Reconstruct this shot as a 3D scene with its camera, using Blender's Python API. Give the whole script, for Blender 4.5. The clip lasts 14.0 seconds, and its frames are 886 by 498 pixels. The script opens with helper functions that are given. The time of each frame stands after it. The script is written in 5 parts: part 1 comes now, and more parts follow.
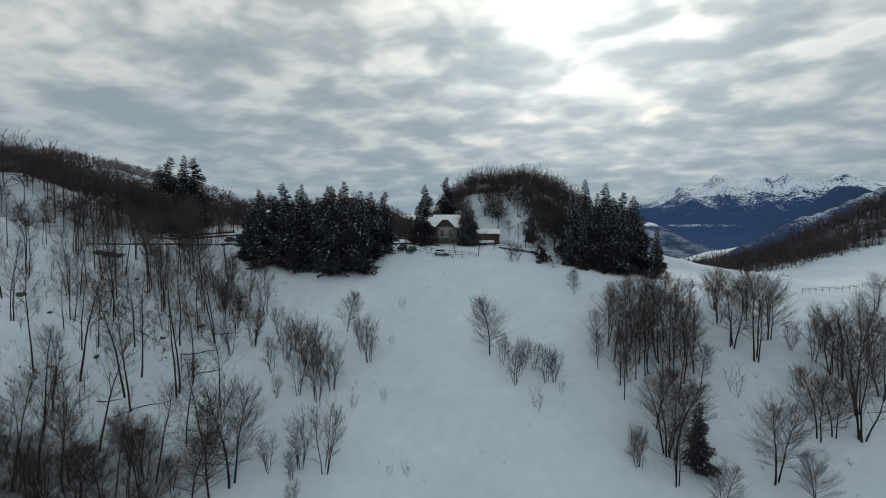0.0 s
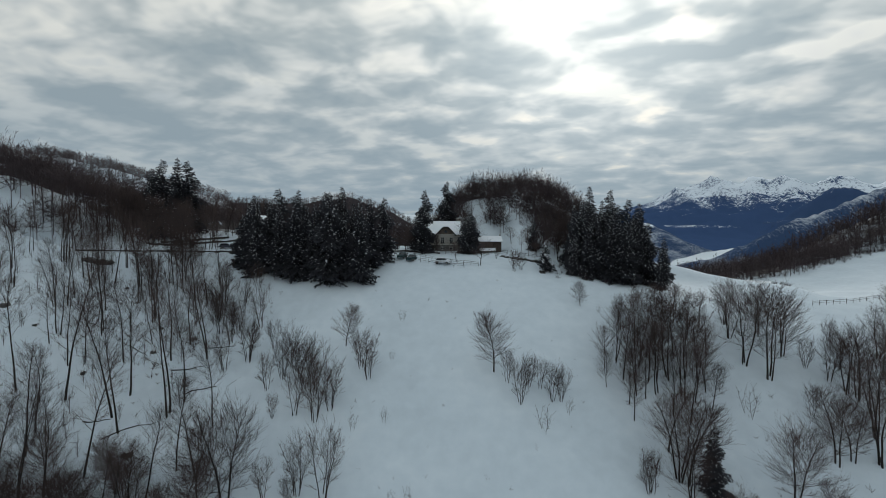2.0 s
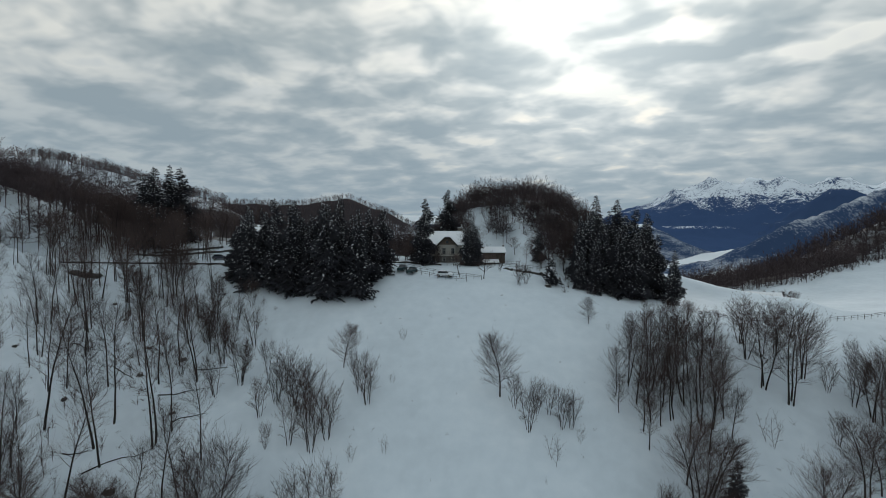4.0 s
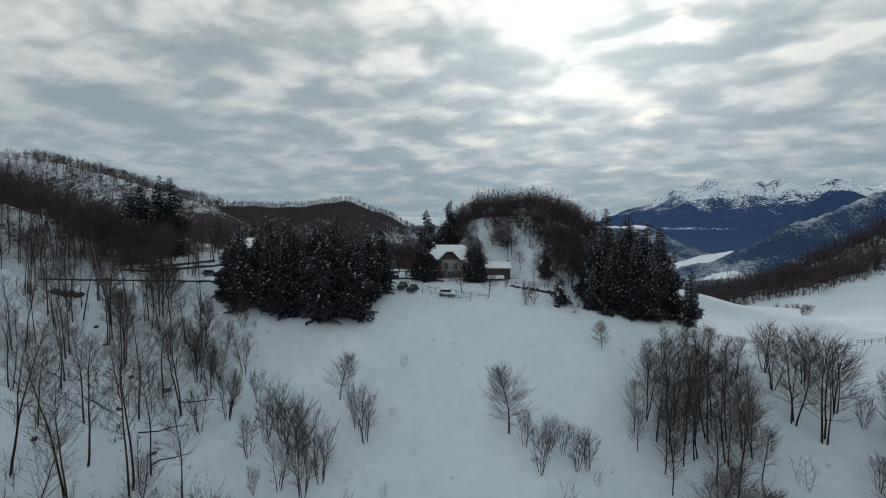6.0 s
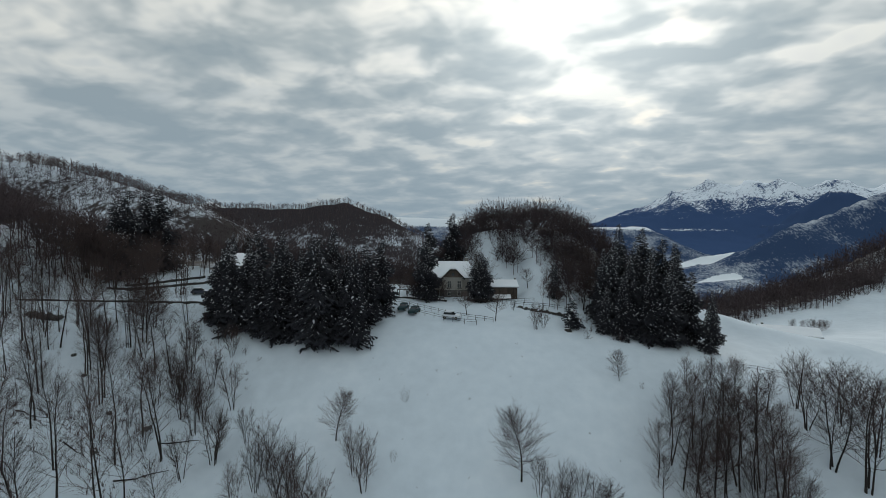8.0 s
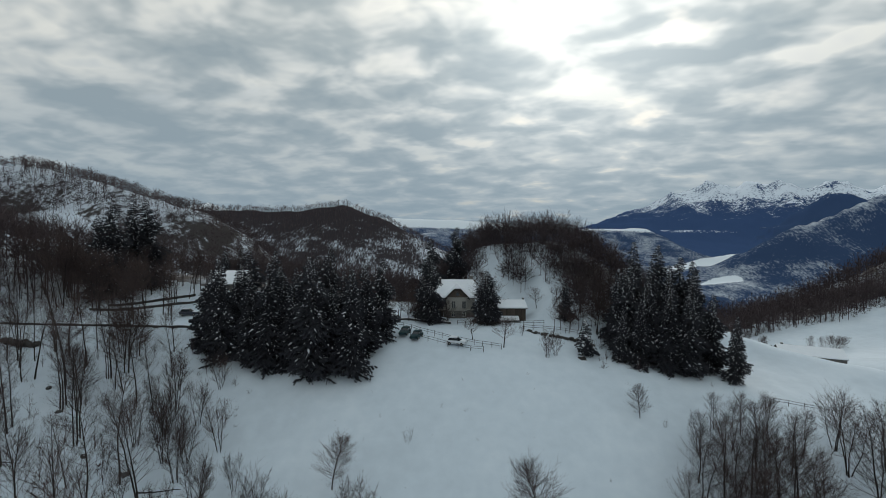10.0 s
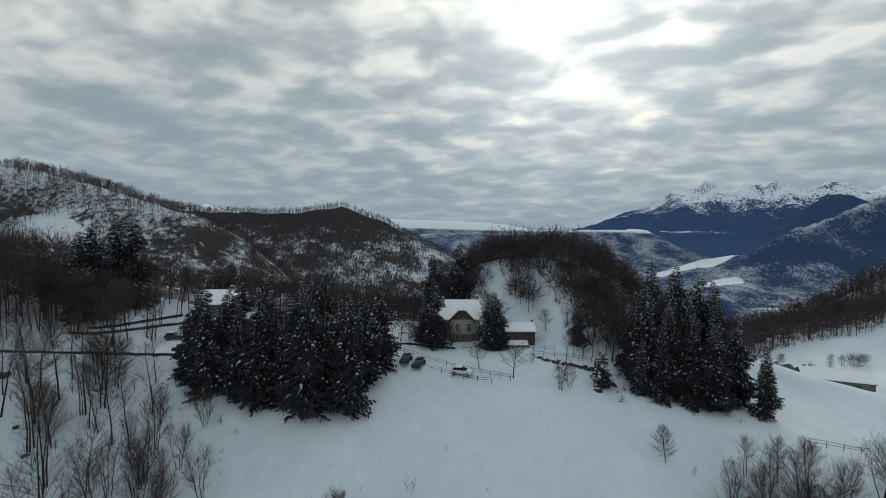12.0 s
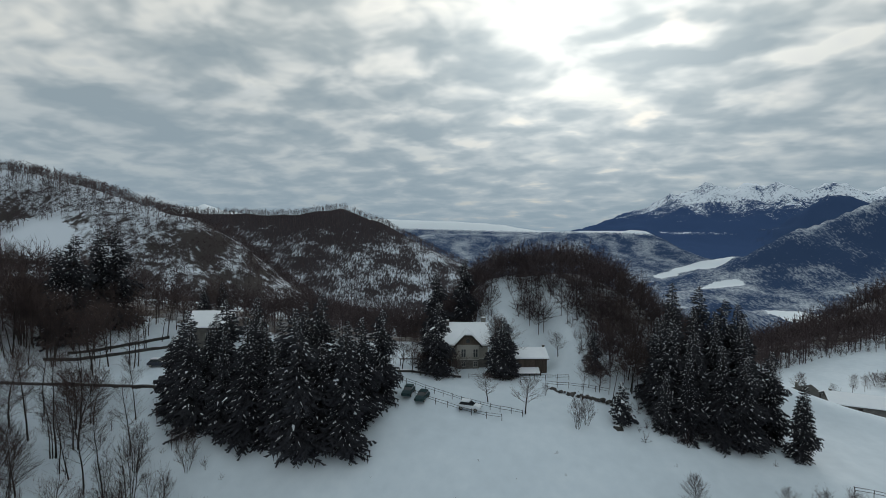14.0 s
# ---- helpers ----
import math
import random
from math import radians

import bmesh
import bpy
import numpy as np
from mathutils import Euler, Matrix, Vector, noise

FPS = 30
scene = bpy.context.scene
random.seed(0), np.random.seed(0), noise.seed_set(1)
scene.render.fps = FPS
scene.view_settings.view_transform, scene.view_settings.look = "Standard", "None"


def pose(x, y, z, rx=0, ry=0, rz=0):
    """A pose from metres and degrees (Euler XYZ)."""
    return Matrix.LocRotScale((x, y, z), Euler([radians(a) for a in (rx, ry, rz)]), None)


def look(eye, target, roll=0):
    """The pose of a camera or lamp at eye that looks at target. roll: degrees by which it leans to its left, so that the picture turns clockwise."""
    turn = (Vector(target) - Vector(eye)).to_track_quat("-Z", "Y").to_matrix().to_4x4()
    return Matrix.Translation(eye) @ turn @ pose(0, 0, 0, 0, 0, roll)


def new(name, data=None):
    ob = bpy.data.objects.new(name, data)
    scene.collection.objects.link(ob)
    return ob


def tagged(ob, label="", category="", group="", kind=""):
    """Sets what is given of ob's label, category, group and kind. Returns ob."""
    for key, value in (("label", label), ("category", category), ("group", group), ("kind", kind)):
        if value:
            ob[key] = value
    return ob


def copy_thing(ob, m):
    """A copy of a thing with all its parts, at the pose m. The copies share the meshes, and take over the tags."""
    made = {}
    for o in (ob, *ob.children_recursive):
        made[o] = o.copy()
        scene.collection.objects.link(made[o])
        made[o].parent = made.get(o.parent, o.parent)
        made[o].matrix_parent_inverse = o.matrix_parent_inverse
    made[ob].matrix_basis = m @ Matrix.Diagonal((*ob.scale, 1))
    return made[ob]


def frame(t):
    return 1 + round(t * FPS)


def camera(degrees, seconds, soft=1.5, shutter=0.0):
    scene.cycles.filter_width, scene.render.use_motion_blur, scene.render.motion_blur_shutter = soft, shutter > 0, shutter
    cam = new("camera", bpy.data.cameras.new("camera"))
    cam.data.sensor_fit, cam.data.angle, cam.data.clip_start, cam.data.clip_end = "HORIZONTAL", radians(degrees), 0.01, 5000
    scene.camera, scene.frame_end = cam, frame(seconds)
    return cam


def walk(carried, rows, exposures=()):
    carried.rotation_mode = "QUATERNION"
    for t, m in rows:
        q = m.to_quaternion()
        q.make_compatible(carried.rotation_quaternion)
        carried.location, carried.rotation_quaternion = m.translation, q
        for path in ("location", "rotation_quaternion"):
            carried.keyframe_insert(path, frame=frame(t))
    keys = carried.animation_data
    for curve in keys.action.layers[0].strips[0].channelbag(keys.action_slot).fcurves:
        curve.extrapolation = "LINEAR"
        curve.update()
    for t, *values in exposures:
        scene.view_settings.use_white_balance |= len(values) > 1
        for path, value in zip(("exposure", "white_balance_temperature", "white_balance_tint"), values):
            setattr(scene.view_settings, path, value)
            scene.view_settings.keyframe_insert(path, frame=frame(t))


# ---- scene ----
cam = camera(84.00, 14.0, soft=0.9)
PATH = [
    (0, pose(-0.000, -0.000, 0.000, 88.000, 0.000, 0.000)),
    (0.5, pose(-0.340, 0.854, 0.495, 87.953, -0.094, -0.181)),
    (1, pose(-0.654, 1.729, 1.034, 87.922, -0.178, -0.317)),
    (1.5, pose(-0.948, 2.645, 1.629, 87.904, -0.240, -0.400)),
    (2, pose(-1.239, 3.615, 2.272, 87.906, -0.289, -0.443)),
    (2.5, pose(-1.501, 4.631, 2.932, 87.898, -0.327, -0.495)),
    (5, pose(-2.375, 11.537, 6.687, 88.013, -0.288, -0.691)),
    (5.5, pose(-2.588, 13.250, 7.622, 88.026, -0.307, -0.718)),
    (6, pose(-2.817, 14.992, 8.574, 88.040, -0.331, -0.745)),
    (6.5, pose(-3.062, 16.758, 9.540, 88.050, -0.354, -0.773)),
    (7, pose(-3.315, 18.542, 10.505, 88.056, -0.373, -0.803)),
    (7.5, pose(-3.580, 20.338, 11.489, 88.070, -0.383, -0.835)),
    (8, pose(-3.834, 22.126, 12.491, 88.090, -0.390, -0.897)),
    (10.5, pose(-5.041, 31.042, 17.305, 88.193, -0.392, -1.017)),
    (11, pose(-5.247, 32.950, 18.270, 88.202, -0.397, -1.056)),
    (11.5, pose(-5.470, 34.855, 19.236, 88.207, -0.400, -1.091)),
    (12, pose(-5.711, 36.757, 20.193, 88.210, -0.394, -1.121)),
    (12.5, pose(-5.963, 38.654, 21.142, 88.219, -0.393, -1.141)),
    (13, pose(-6.218, 40.546, 22.081, 88.215, -0.405, -1.164)),
    (13.5, pose(-6.483, 42.438, 23.029, 88.216, -0.422, -1.193)),
    (14, pose(-6.756, 44.329, 23.984, 88.226, -0.450, -1.219)),
]
walk(cam, PATH)

# ---- shape of the land ----
# heights of the near land over a coarse plan: columns run west to east, rows run away from the first camera
LAND_X = [-130, -85, -50, -20, 10, 35, 55, 85, 130, 200]
LAND_Y = [20, 56, 77, 92, 108, 125, 146, 178, 224]
LAND_Z = [
    [-48, -52, -58, -62, -66, -66, -62, -56, -50, -40],
    [-31, -36, -42, -46.5, -47, -47, -44, -38, -34, -26],
    [-21, -25, -30, -33, -32.5, -34, -32, -27.5, -25, -18],
    [-14.5, -17.5, -22.5, -23.3, -22.3, -24, -21.8, -21, -19, -13],
    [-9, -12, -17, -15.5, -14.2, -14, -14.3, -16, -15, -10],
    [3, -6.5, -8.5, -7.3, -6.6, -8.2, -11.2, -12.8, -13.5, -8],
    [17, -1.0, -2.5, -3, -3.3, -3, -8.4, -13.8, -15, -9],
    [11, 3.5, 0, -4, -5, -7, -13, -19, -19, -10.5],
    [0, -4, -10, -18, -14, -16, -24, -26, -19, -7],
]


def smooth(a, b, v):
    u = np.clip((v - a) / (b - a), 0, 1)
    return u * u * (3 - 2 * u)


def hermite(xs, rows, x):
    """Smooth curve through rows (one array per station xs) at x."""
    xs = np.asarray(xs, float)
    rows = np.asarray(rows, float)
    x = np.clip(x, xs[0], xs[-1])
    i = np.clip(np.searchsorted(xs, x) - 1, 0, len(xs) - 2)
    slope = np.gradient(rows, xs, axis=0)
    h = xs[i + 1] - xs[i]
    u = (x - xs[i]) / h
    n = np.arange(len(x))
    pick = (lambda a, j: a[j, n]) if rows.ndim == 2 else (lambda a, j: a[j])
    return ((1 + 2 * u) * (1 - u) ** 2 * pick(rows, i) + u * (1 - u) ** 2 * h * pick(slope, i)
            + u * u * (3 - 2 * u) * pick(rows, i + 1) + u * u * (u - 1) * h * pick(slope, i + 1))


def lattice(ix, iy, seed):
    n = (ix.astype(np.int64) * 374761393 + iy.astype(np.int64) * 668265263 + seed * 144269) & 0xFFFFFFFF
    n = ((n ^ (n >> 13)) * 1274126177) & 0xFFFFFFFF
    return ((n ^ (n >> 16)) & 0xFFFF) / 32767.5 - 1


def value_noise(x, y, seed=0):
    ix, iy = np.floor(x), np.floor(y)
    u, v = x - ix, y - iy
    u, v = u * u * (3 - 2 * u), v * v * (3 - 2 * v)
    a, b = lattice(ix, iy, seed), lattice(ix + 1, iy, seed)
    c, d = lattice(ix, iy + 1, seed), lattice(ix + 1, iy + 1, seed)
    return (a + (b - a) * u) * (1 - v) + (c + (d - c) * u) * v


def fbm(x, y, octaves=4, seed=0, gain=0.5):
    total, amp = np.zeros_like(x), 1.0
    for k in range(octaves):
        total = total + amp * value_noise(x * 2 ** k, y * 2 ** k, seed + k)
        amp *= gain
    return total


def ridged(x, y, octaves=5, seed=0):
    total, amp = np.zeros_like(x), 1.0
    for k in range(octaves):
        total = total + amp * (1 - 2 * np.abs(value_noise(x * 2 ** k, y * 2 ** k, seed + k)))
        amp *= 0.52
    return total


def chain(x, y, crest, half, power=1.6):
    """Height of a ridge whose crest runs through (x, y, z) points, falling away over a half width to the valley floor."""
    best = np.full_like(x, -1e9)
    for (x0, y0, z0), (x1, y1, z1) in zip(crest, crest[1:]):
        dx, dy = x1 - x0, y1 - y0
        u = np.clip(((x - x0) * dx + (y - y0) * dy) / (dx * dx + dy * dy), 0, 1)
        d = np.hypot(x - x0 - u * dx, y - y0 - u * dy)
        best = np.maximum(best, FLOOR + (z0 + u * (z1 - z0) - FLOOR) * np.exp(-(d / half) ** power))
    return best


FLOOR = -170.0
WEST_HILL = [(-900, 430, 110), (-455, 595, 86), (-322, 545, 58), (-255, 520, 40), (-190, 480, -20)]
ROUND_HILL = [(-900, 1040, 55), (-435, 1075, 56), (-300, 1085, 56), (-200, 1080, 68), (-131, 1075, 44), (-84, 1060, 18), (-20, 1040, -25)]
EAST_WOOD = [(520, 430, 60), (400, 390, 20), (330, 365, -20), (270, 330, -45), (200, 320, -75)]
BENCH = [(680, 1330, -122), (790, 1350, -113), (900, 1400, -112)]
BLUE_CONE = [(-1500, 2600, 120), (-1160, 2560, 172), (-900, 2600, 90)]
SNOW_PLATEAU = [(-1300, 3700, 120), (-420, 3560, 128), (60, 3560, 112), (300, 3520, 104), (420, 3500, 90), (660, 3300, 48), (1000, 3250, 30)]
FOOT_HILL = [(-350, 2300, 0), (150, 2500, 20), (400, 2450, 10), (560, 2450, 44), (800, 2450, 48), (1010, 2450, 44), (1060, 2450, -20), (1120, 2450, -110)]
SNOW_SPUR = [(760, 2030, -150), (1000, 2120, -118), (1345, 2200, -66), (1520, 2300, -120)]
DARK_SPUR = [(930, 1550, -50), (960, 1550, -32), (1195, 1545, 57), (1405, 1545, 140), (1800, 1500, 260)]
LOW_HILL = [(380, 900, -110), (480, 860, -92), (560, 840, -118)]
HIGH_RANGE = [(1432, 4244, 68), (1666, 4244, 170), (1830, 4174, 263), (1939, 4124, 335), (2151, 4016, 428), (2246, 3963, 450), (2341, 3907, 431), (2437, 3846, 456),
              (2516, 3795, 385), (2612, 3728, 447), (2662, 3693, 393), (2725, 3645, 363), (2783, 3600, 380), (2859, 3540, 431), (2920, 3489, 369), (2960, 3454, 350),
              (3018, 3403, 372), (3045, 3379, 335), (3082, 3344, 386), (3222, 3207, 460)]
DARK_RIDGE = [(2028, 3036, 34), (2087, 2996, 75), (2165, 2940, 144), (2229, 2892, 198), (2289, 2845, 260), (2327, 2813, 286), (2384, 2765, 250), (2429, 2725, 225), (2464, 2694, 194), (2569, 2594, 178)]


def high_range(x, y):
    crag = ridged(x / 260, y / 260, 5, 9)
    top = chain(x, y, HIGH_RANGE, 900, 1.05)
    return top + (top - FLOOR) * (0.06 * (crag - 0.6) + 0.03 * ridged(x / 95, y / 190, 3, 14))


def dark_ridge(x, y):
    return chain(x, y, DARK_RIDGE, 430, 1.1) + 22 * ridged(x / 160, y / 160, 4, 17) - 10


def far_land(x, y):
    r = ridged(x / 300, y / 300, 4, 3)
    h = np.full_like(x, FLOOR)
    h = np.maximum(h, chain(x, y, WEST_HILL, 190) + 5 * fbm(x / 40, y / 40, 3, 5))
    h = np.maximum(h, chain(x, y, ROUND_HILL, 300, 1.3) + 6 * r)
    h = np.maximum(h, chain(x, y, EAST_WOOD, 130, 2.0))
    h = np.maximum(h, chain(x, y, BLUE_CONE, 420, 1.2) + 8 * r)
    h = np.maximum(h, chain(x, y, SNOW_PLATEAU, 560, 1.9) + 4 * r)
    h = np.maximum(h, chain(x, y, FOOT_HILL, 330, 1.4) + 10 * r)
    h = np.maximum(h, chain(x, y, SNOW_SPUR, 230, 1.4) + 3 * r)
    h = np.maximum(h, chain(x, y, DARK_SPUR, 190, 1.4) + 14 * r)
    h = np.maximum(h, chain(x, y, BENCH, 130, 1.8))
    h = np.maximum(h, chain(x, y, LOW_HILL, 110, 1.6) + 5 * r)
    h = np.maximum(h, np.maximum(high_range(x, y), dark_ridge(x, y)))
    away = np.hypot(x, y)
    return h + smooth(3600, 4600, away) * smooth(0.3, -0.2, y / (away + 1)) * 160


def height(x, y):
    """Ground height at arrays x, y."""
    x, y = np.asarray(x, float), np.asarray(y, float)
    near = hermite(LAND_Y, np.array([hermite(LAND_X, r, x) for r in LAND_Z]), y)
    near = near - 1.1 * np.clip(20 - y, 0, 120) + 0.12 * np.clip(x - 200, 0, 200)
    hill = 18.4 * np.exp(-((((x - 24) / 36) ** 2 + ((y - 172) / 22) ** 2) ** 1.35)) * smooth(-10, 8, x)
    near = near + hill * (1 - smooth(24, 16, x) * smooth(168, 147, y))
    near = near + 0.35 * fbm(x / 14, y / 14, 3, 1) + 0.10 * fbm(x / 2.6, y / 2.6, 2, 7)
    rough = smooth(-22, -40, x) * smooth(135, 110, y)
    near = near + rough * (0.5 * fbm(x / 5, y / 5, 3, 21))
    u = np.clip(((x - 66) * 20 + (y - 147) * -17) / 689, 0, 1)
    near = near + (3.5 - 1.5 * u) * np.exp(-(np.hypot(x - 66 - 20 * u, y - 147 + 17 * u) / 7) ** 2)
    near = near - 4.2 * np.exp(-((x - 98) / 14) ** 2 - ((y - 144) / 12) ** 2) - 2.5 * np.exp(-((x - 97) / 10) ** 2 - ((y - 177) / 9) ** 2)
    shelf = smooth(-46, -56, x) * smooth(-150, -120, x) * smooth(129.4, 130.6, y + 0.05 * x + 3) * smooth(142, 137, y)
    near = near * (1 - shelf) - 3.5 * shelf
    away = np.maximum(smooth(232, 335, y), np.maximum(smooth(-190, -330, x), smooth(230, 420, x)) * smooth(60, 200, y))
    land = near * (1 - away) + far_land(x, y) * away
    wooded_rise = -19 + 0.45 * (x - 160) - 0.3 * np.clip(262 - y, 0, 32) - 1.5 * np.clip(230 - y, 0, 99) - 0.95 * np.clip(y - 262, 0, 300)
    return np.where((x > 120) & (x < 420) & (y > 205) & (y < 420), np.maximum(land, wooded_rise), land)


def ground_z(x, y):
    return float(height(np.array([x]), np.array([y]))[0])

# ---- light ----
SUN_BEARING, SUN_HEIGHT = 17.0, 19.0
world = bpy.data.worlds.new("winter_sky")
scene.world = world
world.use_nodes = True
wt = world.node_tree
wt.nodes.clear()


def node(tree, kind, links=(), **settings):
    n = tree.nodes.new(kind)
    for key, value in settings.items():
        setattr(n, key, value)
    for slot, value in links:
        if hasattr(value, "is_output"):
            tree.links.new(value, n.inputs[slot])
        else:
            n.inputs[slot].default_value = value
    return n


def maths(tree, op, a, b=0.0, clamp=False):
    return node(tree, "ShaderNodeMath", ((0, a), (1, b)), operation=op, use_clamp=clamp).outputs[0]


def ramp(tree, factor, stops):
    n = node(tree, "ShaderNodeValToRGB", ((0, factor),))
    while len(n.color_ramp.elements) < len(stops):
        n.color_ramp.elements.new(0.5)
    for e, (at, c) in zip(n.color_ramp.elements, stops):
        e.position, e.color = at, (*c, 1) if len(c) == 3 else c
    return n.outputs[0]


def blend(tree, factor, a, b, how="MIX"):
    n = tree.nodes.new("ShaderNodeMix")
    n.data_type, n.blend_type = "RGBA", how
    for slot, value in ((0, factor), (6, a), (7, b)):
        if hasattr(value, "is_output"):
            tree.links.new(value, n.inputs[slot])
        else:
            n.inputs[slot].default_value = value if slot == 0 else (*value, 1)
    return n.outputs[2]


coords = node(wt, "ShaderNodeTexCoord").outputs["Generated"]
way = node(wt, "ShaderNodeSeparateXYZ", ((0, coords),))
up = maths(wt, "ADD", maths(wt, "MAXIMUM", way.outputs[2], 0.0), 0.20)
deck = node(wt, "ShaderNodeCombineXYZ", ((0, maths(wt, "DIVIDE", way.outputs[0], up)), (1, maths(wt, "DIVIDE", way.outputs[1], up)), (2, 0.0)))
warp = node(wt, "ShaderNodeTexNoise", (("Vector", deck.outputs[0]), ("Scale", 2.6), ("Detail", 3.0))).outputs["Color"]
warp = node(wt, "ShaderNodeVectorMath", ((0, warp), (1, (0.5, 0.5, 0.5))), operation="SUBTRACT").outputs[0]
turned = node(wt, "ShaderNodeMapping", (("Vector", deck.outputs[0]), ("Rotation", (0, 0, radians(-18))), ("Scale", (1.25, 1.12, 1.0)), ("Location", (0.4, 0.3, 0.0))), vector_type="TEXTURE").outputs[0]
cells = node(wt, "ShaderNodeTexNoise", (("Vector", turned), ("Scale", 4.9), ("Detail", 3.2), ("Roughness", 0.5), ("Distortion", 0.2))).outputs["Fac"]
banks = node(wt, "ShaderNodeTexNoise", (("Vector", turned), ("Scale", 1.5), ("Detail", 2.0), ("Roughness", 0.45))).outputs["Fac"]
thick = maths(wt, "ADD", maths(wt, "ADD", maths(wt, "MULTIPLY", cells, 0.84), -0.065), maths(wt, "MULTIPLY", banks, 0.28))
# larger banks and rifts of the deck ahead: place across, place up, half width, half height, tilt, how much thicker
ahead = maths(wt, "MAXIMUM", way.outputs[1], 0.05)
plane = node(wt, "ShaderNodeCombineXYZ", ((0, maths(wt, "DIVIDE", way.outputs[0], ahead)), (1, maths(wt, "DIVIDE", way.outputs[2], ahead)), (2, 0.0))).outputs[0]
plane = node(wt, "ShaderNodeVectorMath", ((0, plane), (1, node(wt, "ShaderNodeVectorMath", ((0, warp), (1, (0.16, 0.09, 0.0))), operation="MULTIPLY").outputs[0])), operation="ADD").outputs[0]
CLOUD_BANKS = [(0.06, 0.365, 0.16, 0.05, 0, 0.12), (0.53, 0.375, 0.26, 0.024, 9, 0.17), (0.48, 0.44, 0.20, 0.020, 11, 0.15), (-0.25, 0.40, 0.20, 0.06, 6, 0.05), (-0.45, 0.37, 0.10, 0.05, 0, 0.05),
               (0.72, 0.31, 0.19, 0.035, 8, 0.10), (0.58, 0.225, 0.30, 0.022, 4, 0.06), (-0.66, 0.25, 0.16, 0.03, 0, 0.06), (-0.1, 0.21, 0.35, 0.025, 3, 0.03), (0.16, 0.30, 0.14, 0.02, -4, 0.06), (0.40, 0.25, 0.12, 0.015, 3, 0.06),
               (0.34, 0.29, 0.15, 0.04, -6, -0.03), (0.13, 0.45, 0.05, 0.06, -30, -0.05), (0.24, 0.37, 0.06, 0.06, -30, -0.01), (0.62, 0.275, 0.10, 0.02, 12, -0.07), (0.67, 0.21, 0.07, 0.015, 0, -0.06),
               (-0.46, 0.325, 0.14, 0.025, -8, -0.07), (-0.42, 0.24, 0.12, 0.015, -4, -0.06), (-0.03, 0.175, 0.05, 0.013, -20, -0.08), (0.88, 0.40, 0.12, 0.025, 12, -0.08), (-0.80, 0.42, 0.15, 0.06, 20, -0.04)]
for across, rise, rx, rz, tilt, more in CLOUD_BANKS:
    local = node(wt, "ShaderNodeMapping", (("Vector", plane), ("Location", (across, rise, 0)), ("Rotation", (0, 0, radians(tilt))), ("Scale", (rx, rz, 1))), vector_type="TEXTURE").outputs[0]
    span = node(wt, "ShaderNodeVectorMath", ((0, local),), operation="LENGTH").outputs["Value"]
    thick = maths(wt, "ADD", thick, node(wt, "ShaderNodeMapRange", (("Value", span), ("From Min", 0.35), ("From Max", 1.35), ("To Min", more), ("To Max", 0.0)), interpolation_type="SMOOTHSTEP").outputs[0])
# the hidden sun brightens the deck round its place
sun_way = Vector((math.sin(radians(SUN_BEARING)) * math.cos(radians(SUN_HEIGHT)), math.cos(radians(SUN_BEARING)) * math.cos(radians(SUN_HEIGHT)), math.sin(radians(SUN_HEIGHT))))
facing = node(wt, "ShaderNodeVectorMath", ((0, coords), (1, sun_way)), operation="DOT_PRODUCT").outputs["Value"]
facing = maths(wt, "MAXIMUM", facing, 0.0)
halo = maths(wt, "POWER", facing, 38.0)
wide = maths(wt, "POWER", facing, 7.0)
thick = maths(wt, "SUBTRACT", thick, maths(wt, "MULTIPLY", halo, 0.045))
cloud = ramp(wt, thick, [(0.36, (0.80, 0.805, 0.75)), (0.455, (0.57, 0.605, 0.60)), (0.535, (0.395, 0.447, 0.462)), (0.64, (0.295, 0.355, 0.385))])
light = maths(wt, "ADD", maths(wt, "ADD", 0.985, maths(wt, "MULTIPLY", wide, 0.3)), maths(wt, "MULTIPLY", halo, 0.58))
cloud = node(wt, "ShaderNodeVectorMath", ((0, cloud), (1, light)), operation="MULTIPLY").outputs[0]
cloud = blend(wt, maths(wt, "MULTIPLY", halo, 0.25), cloud, (1.05, 1.02, 0.93))
sky = node(wt, "ShaderNodeTexSky", (), sky_type="NISHITA", sun_disc=False, sun_elevation=radians(SUN_HEIGHT), sun_rotation=radians(SUN_BEARING))
clear = node(wt, "ShaderNodeVectorMath", ((0, sky.outputs[0]), (1, (0.09, 0.09, 0.09))), operation="MULTIPLY").outputs[0]
gap = ramp(wt, cells, [(0.28, (0.3, 0.3, 0.3)), (0.40, (0.0, 0.0, 0.0))])
cloud = blend(wt, gap, cloud, clear)
lowness = maths(wt, "SUBTRACT", 1.0, maths(wt, "MULTIPLY", way.outputs[2], 2.6), True)
cloud = blend(wt, maths(wt, "MULTIPLY", maths(wt, "POWER", lowness, 0.92), 0.95), cloud, (0.245, 0.325, 0.388))
high_tint = blend(wt, node(wt, "ShaderNodeMapRange", (("Value", way.outputs[2]), ("From Min", 0.42), ("From Max", 0.75))).outputs[0], (1.0, 1.0, 1.0), (0.91, 0.99, 1.05))
cloud = blend(wt, 1.0, cloud, high_tint, "MULTIPLY")
ground_side = maths(wt, "LESS_THAN", way.outputs[2], -0.02)
cloud = blend(wt, ground_side, cloud, (0.25, 0.28, 0.31))
back = node(wt, "ShaderNodeBackground", (("Color", cloud), ("Strength", 1.0)))
node(wt, "ShaderNodeOutputWorld", (("Surface", back.outputs[0]),))

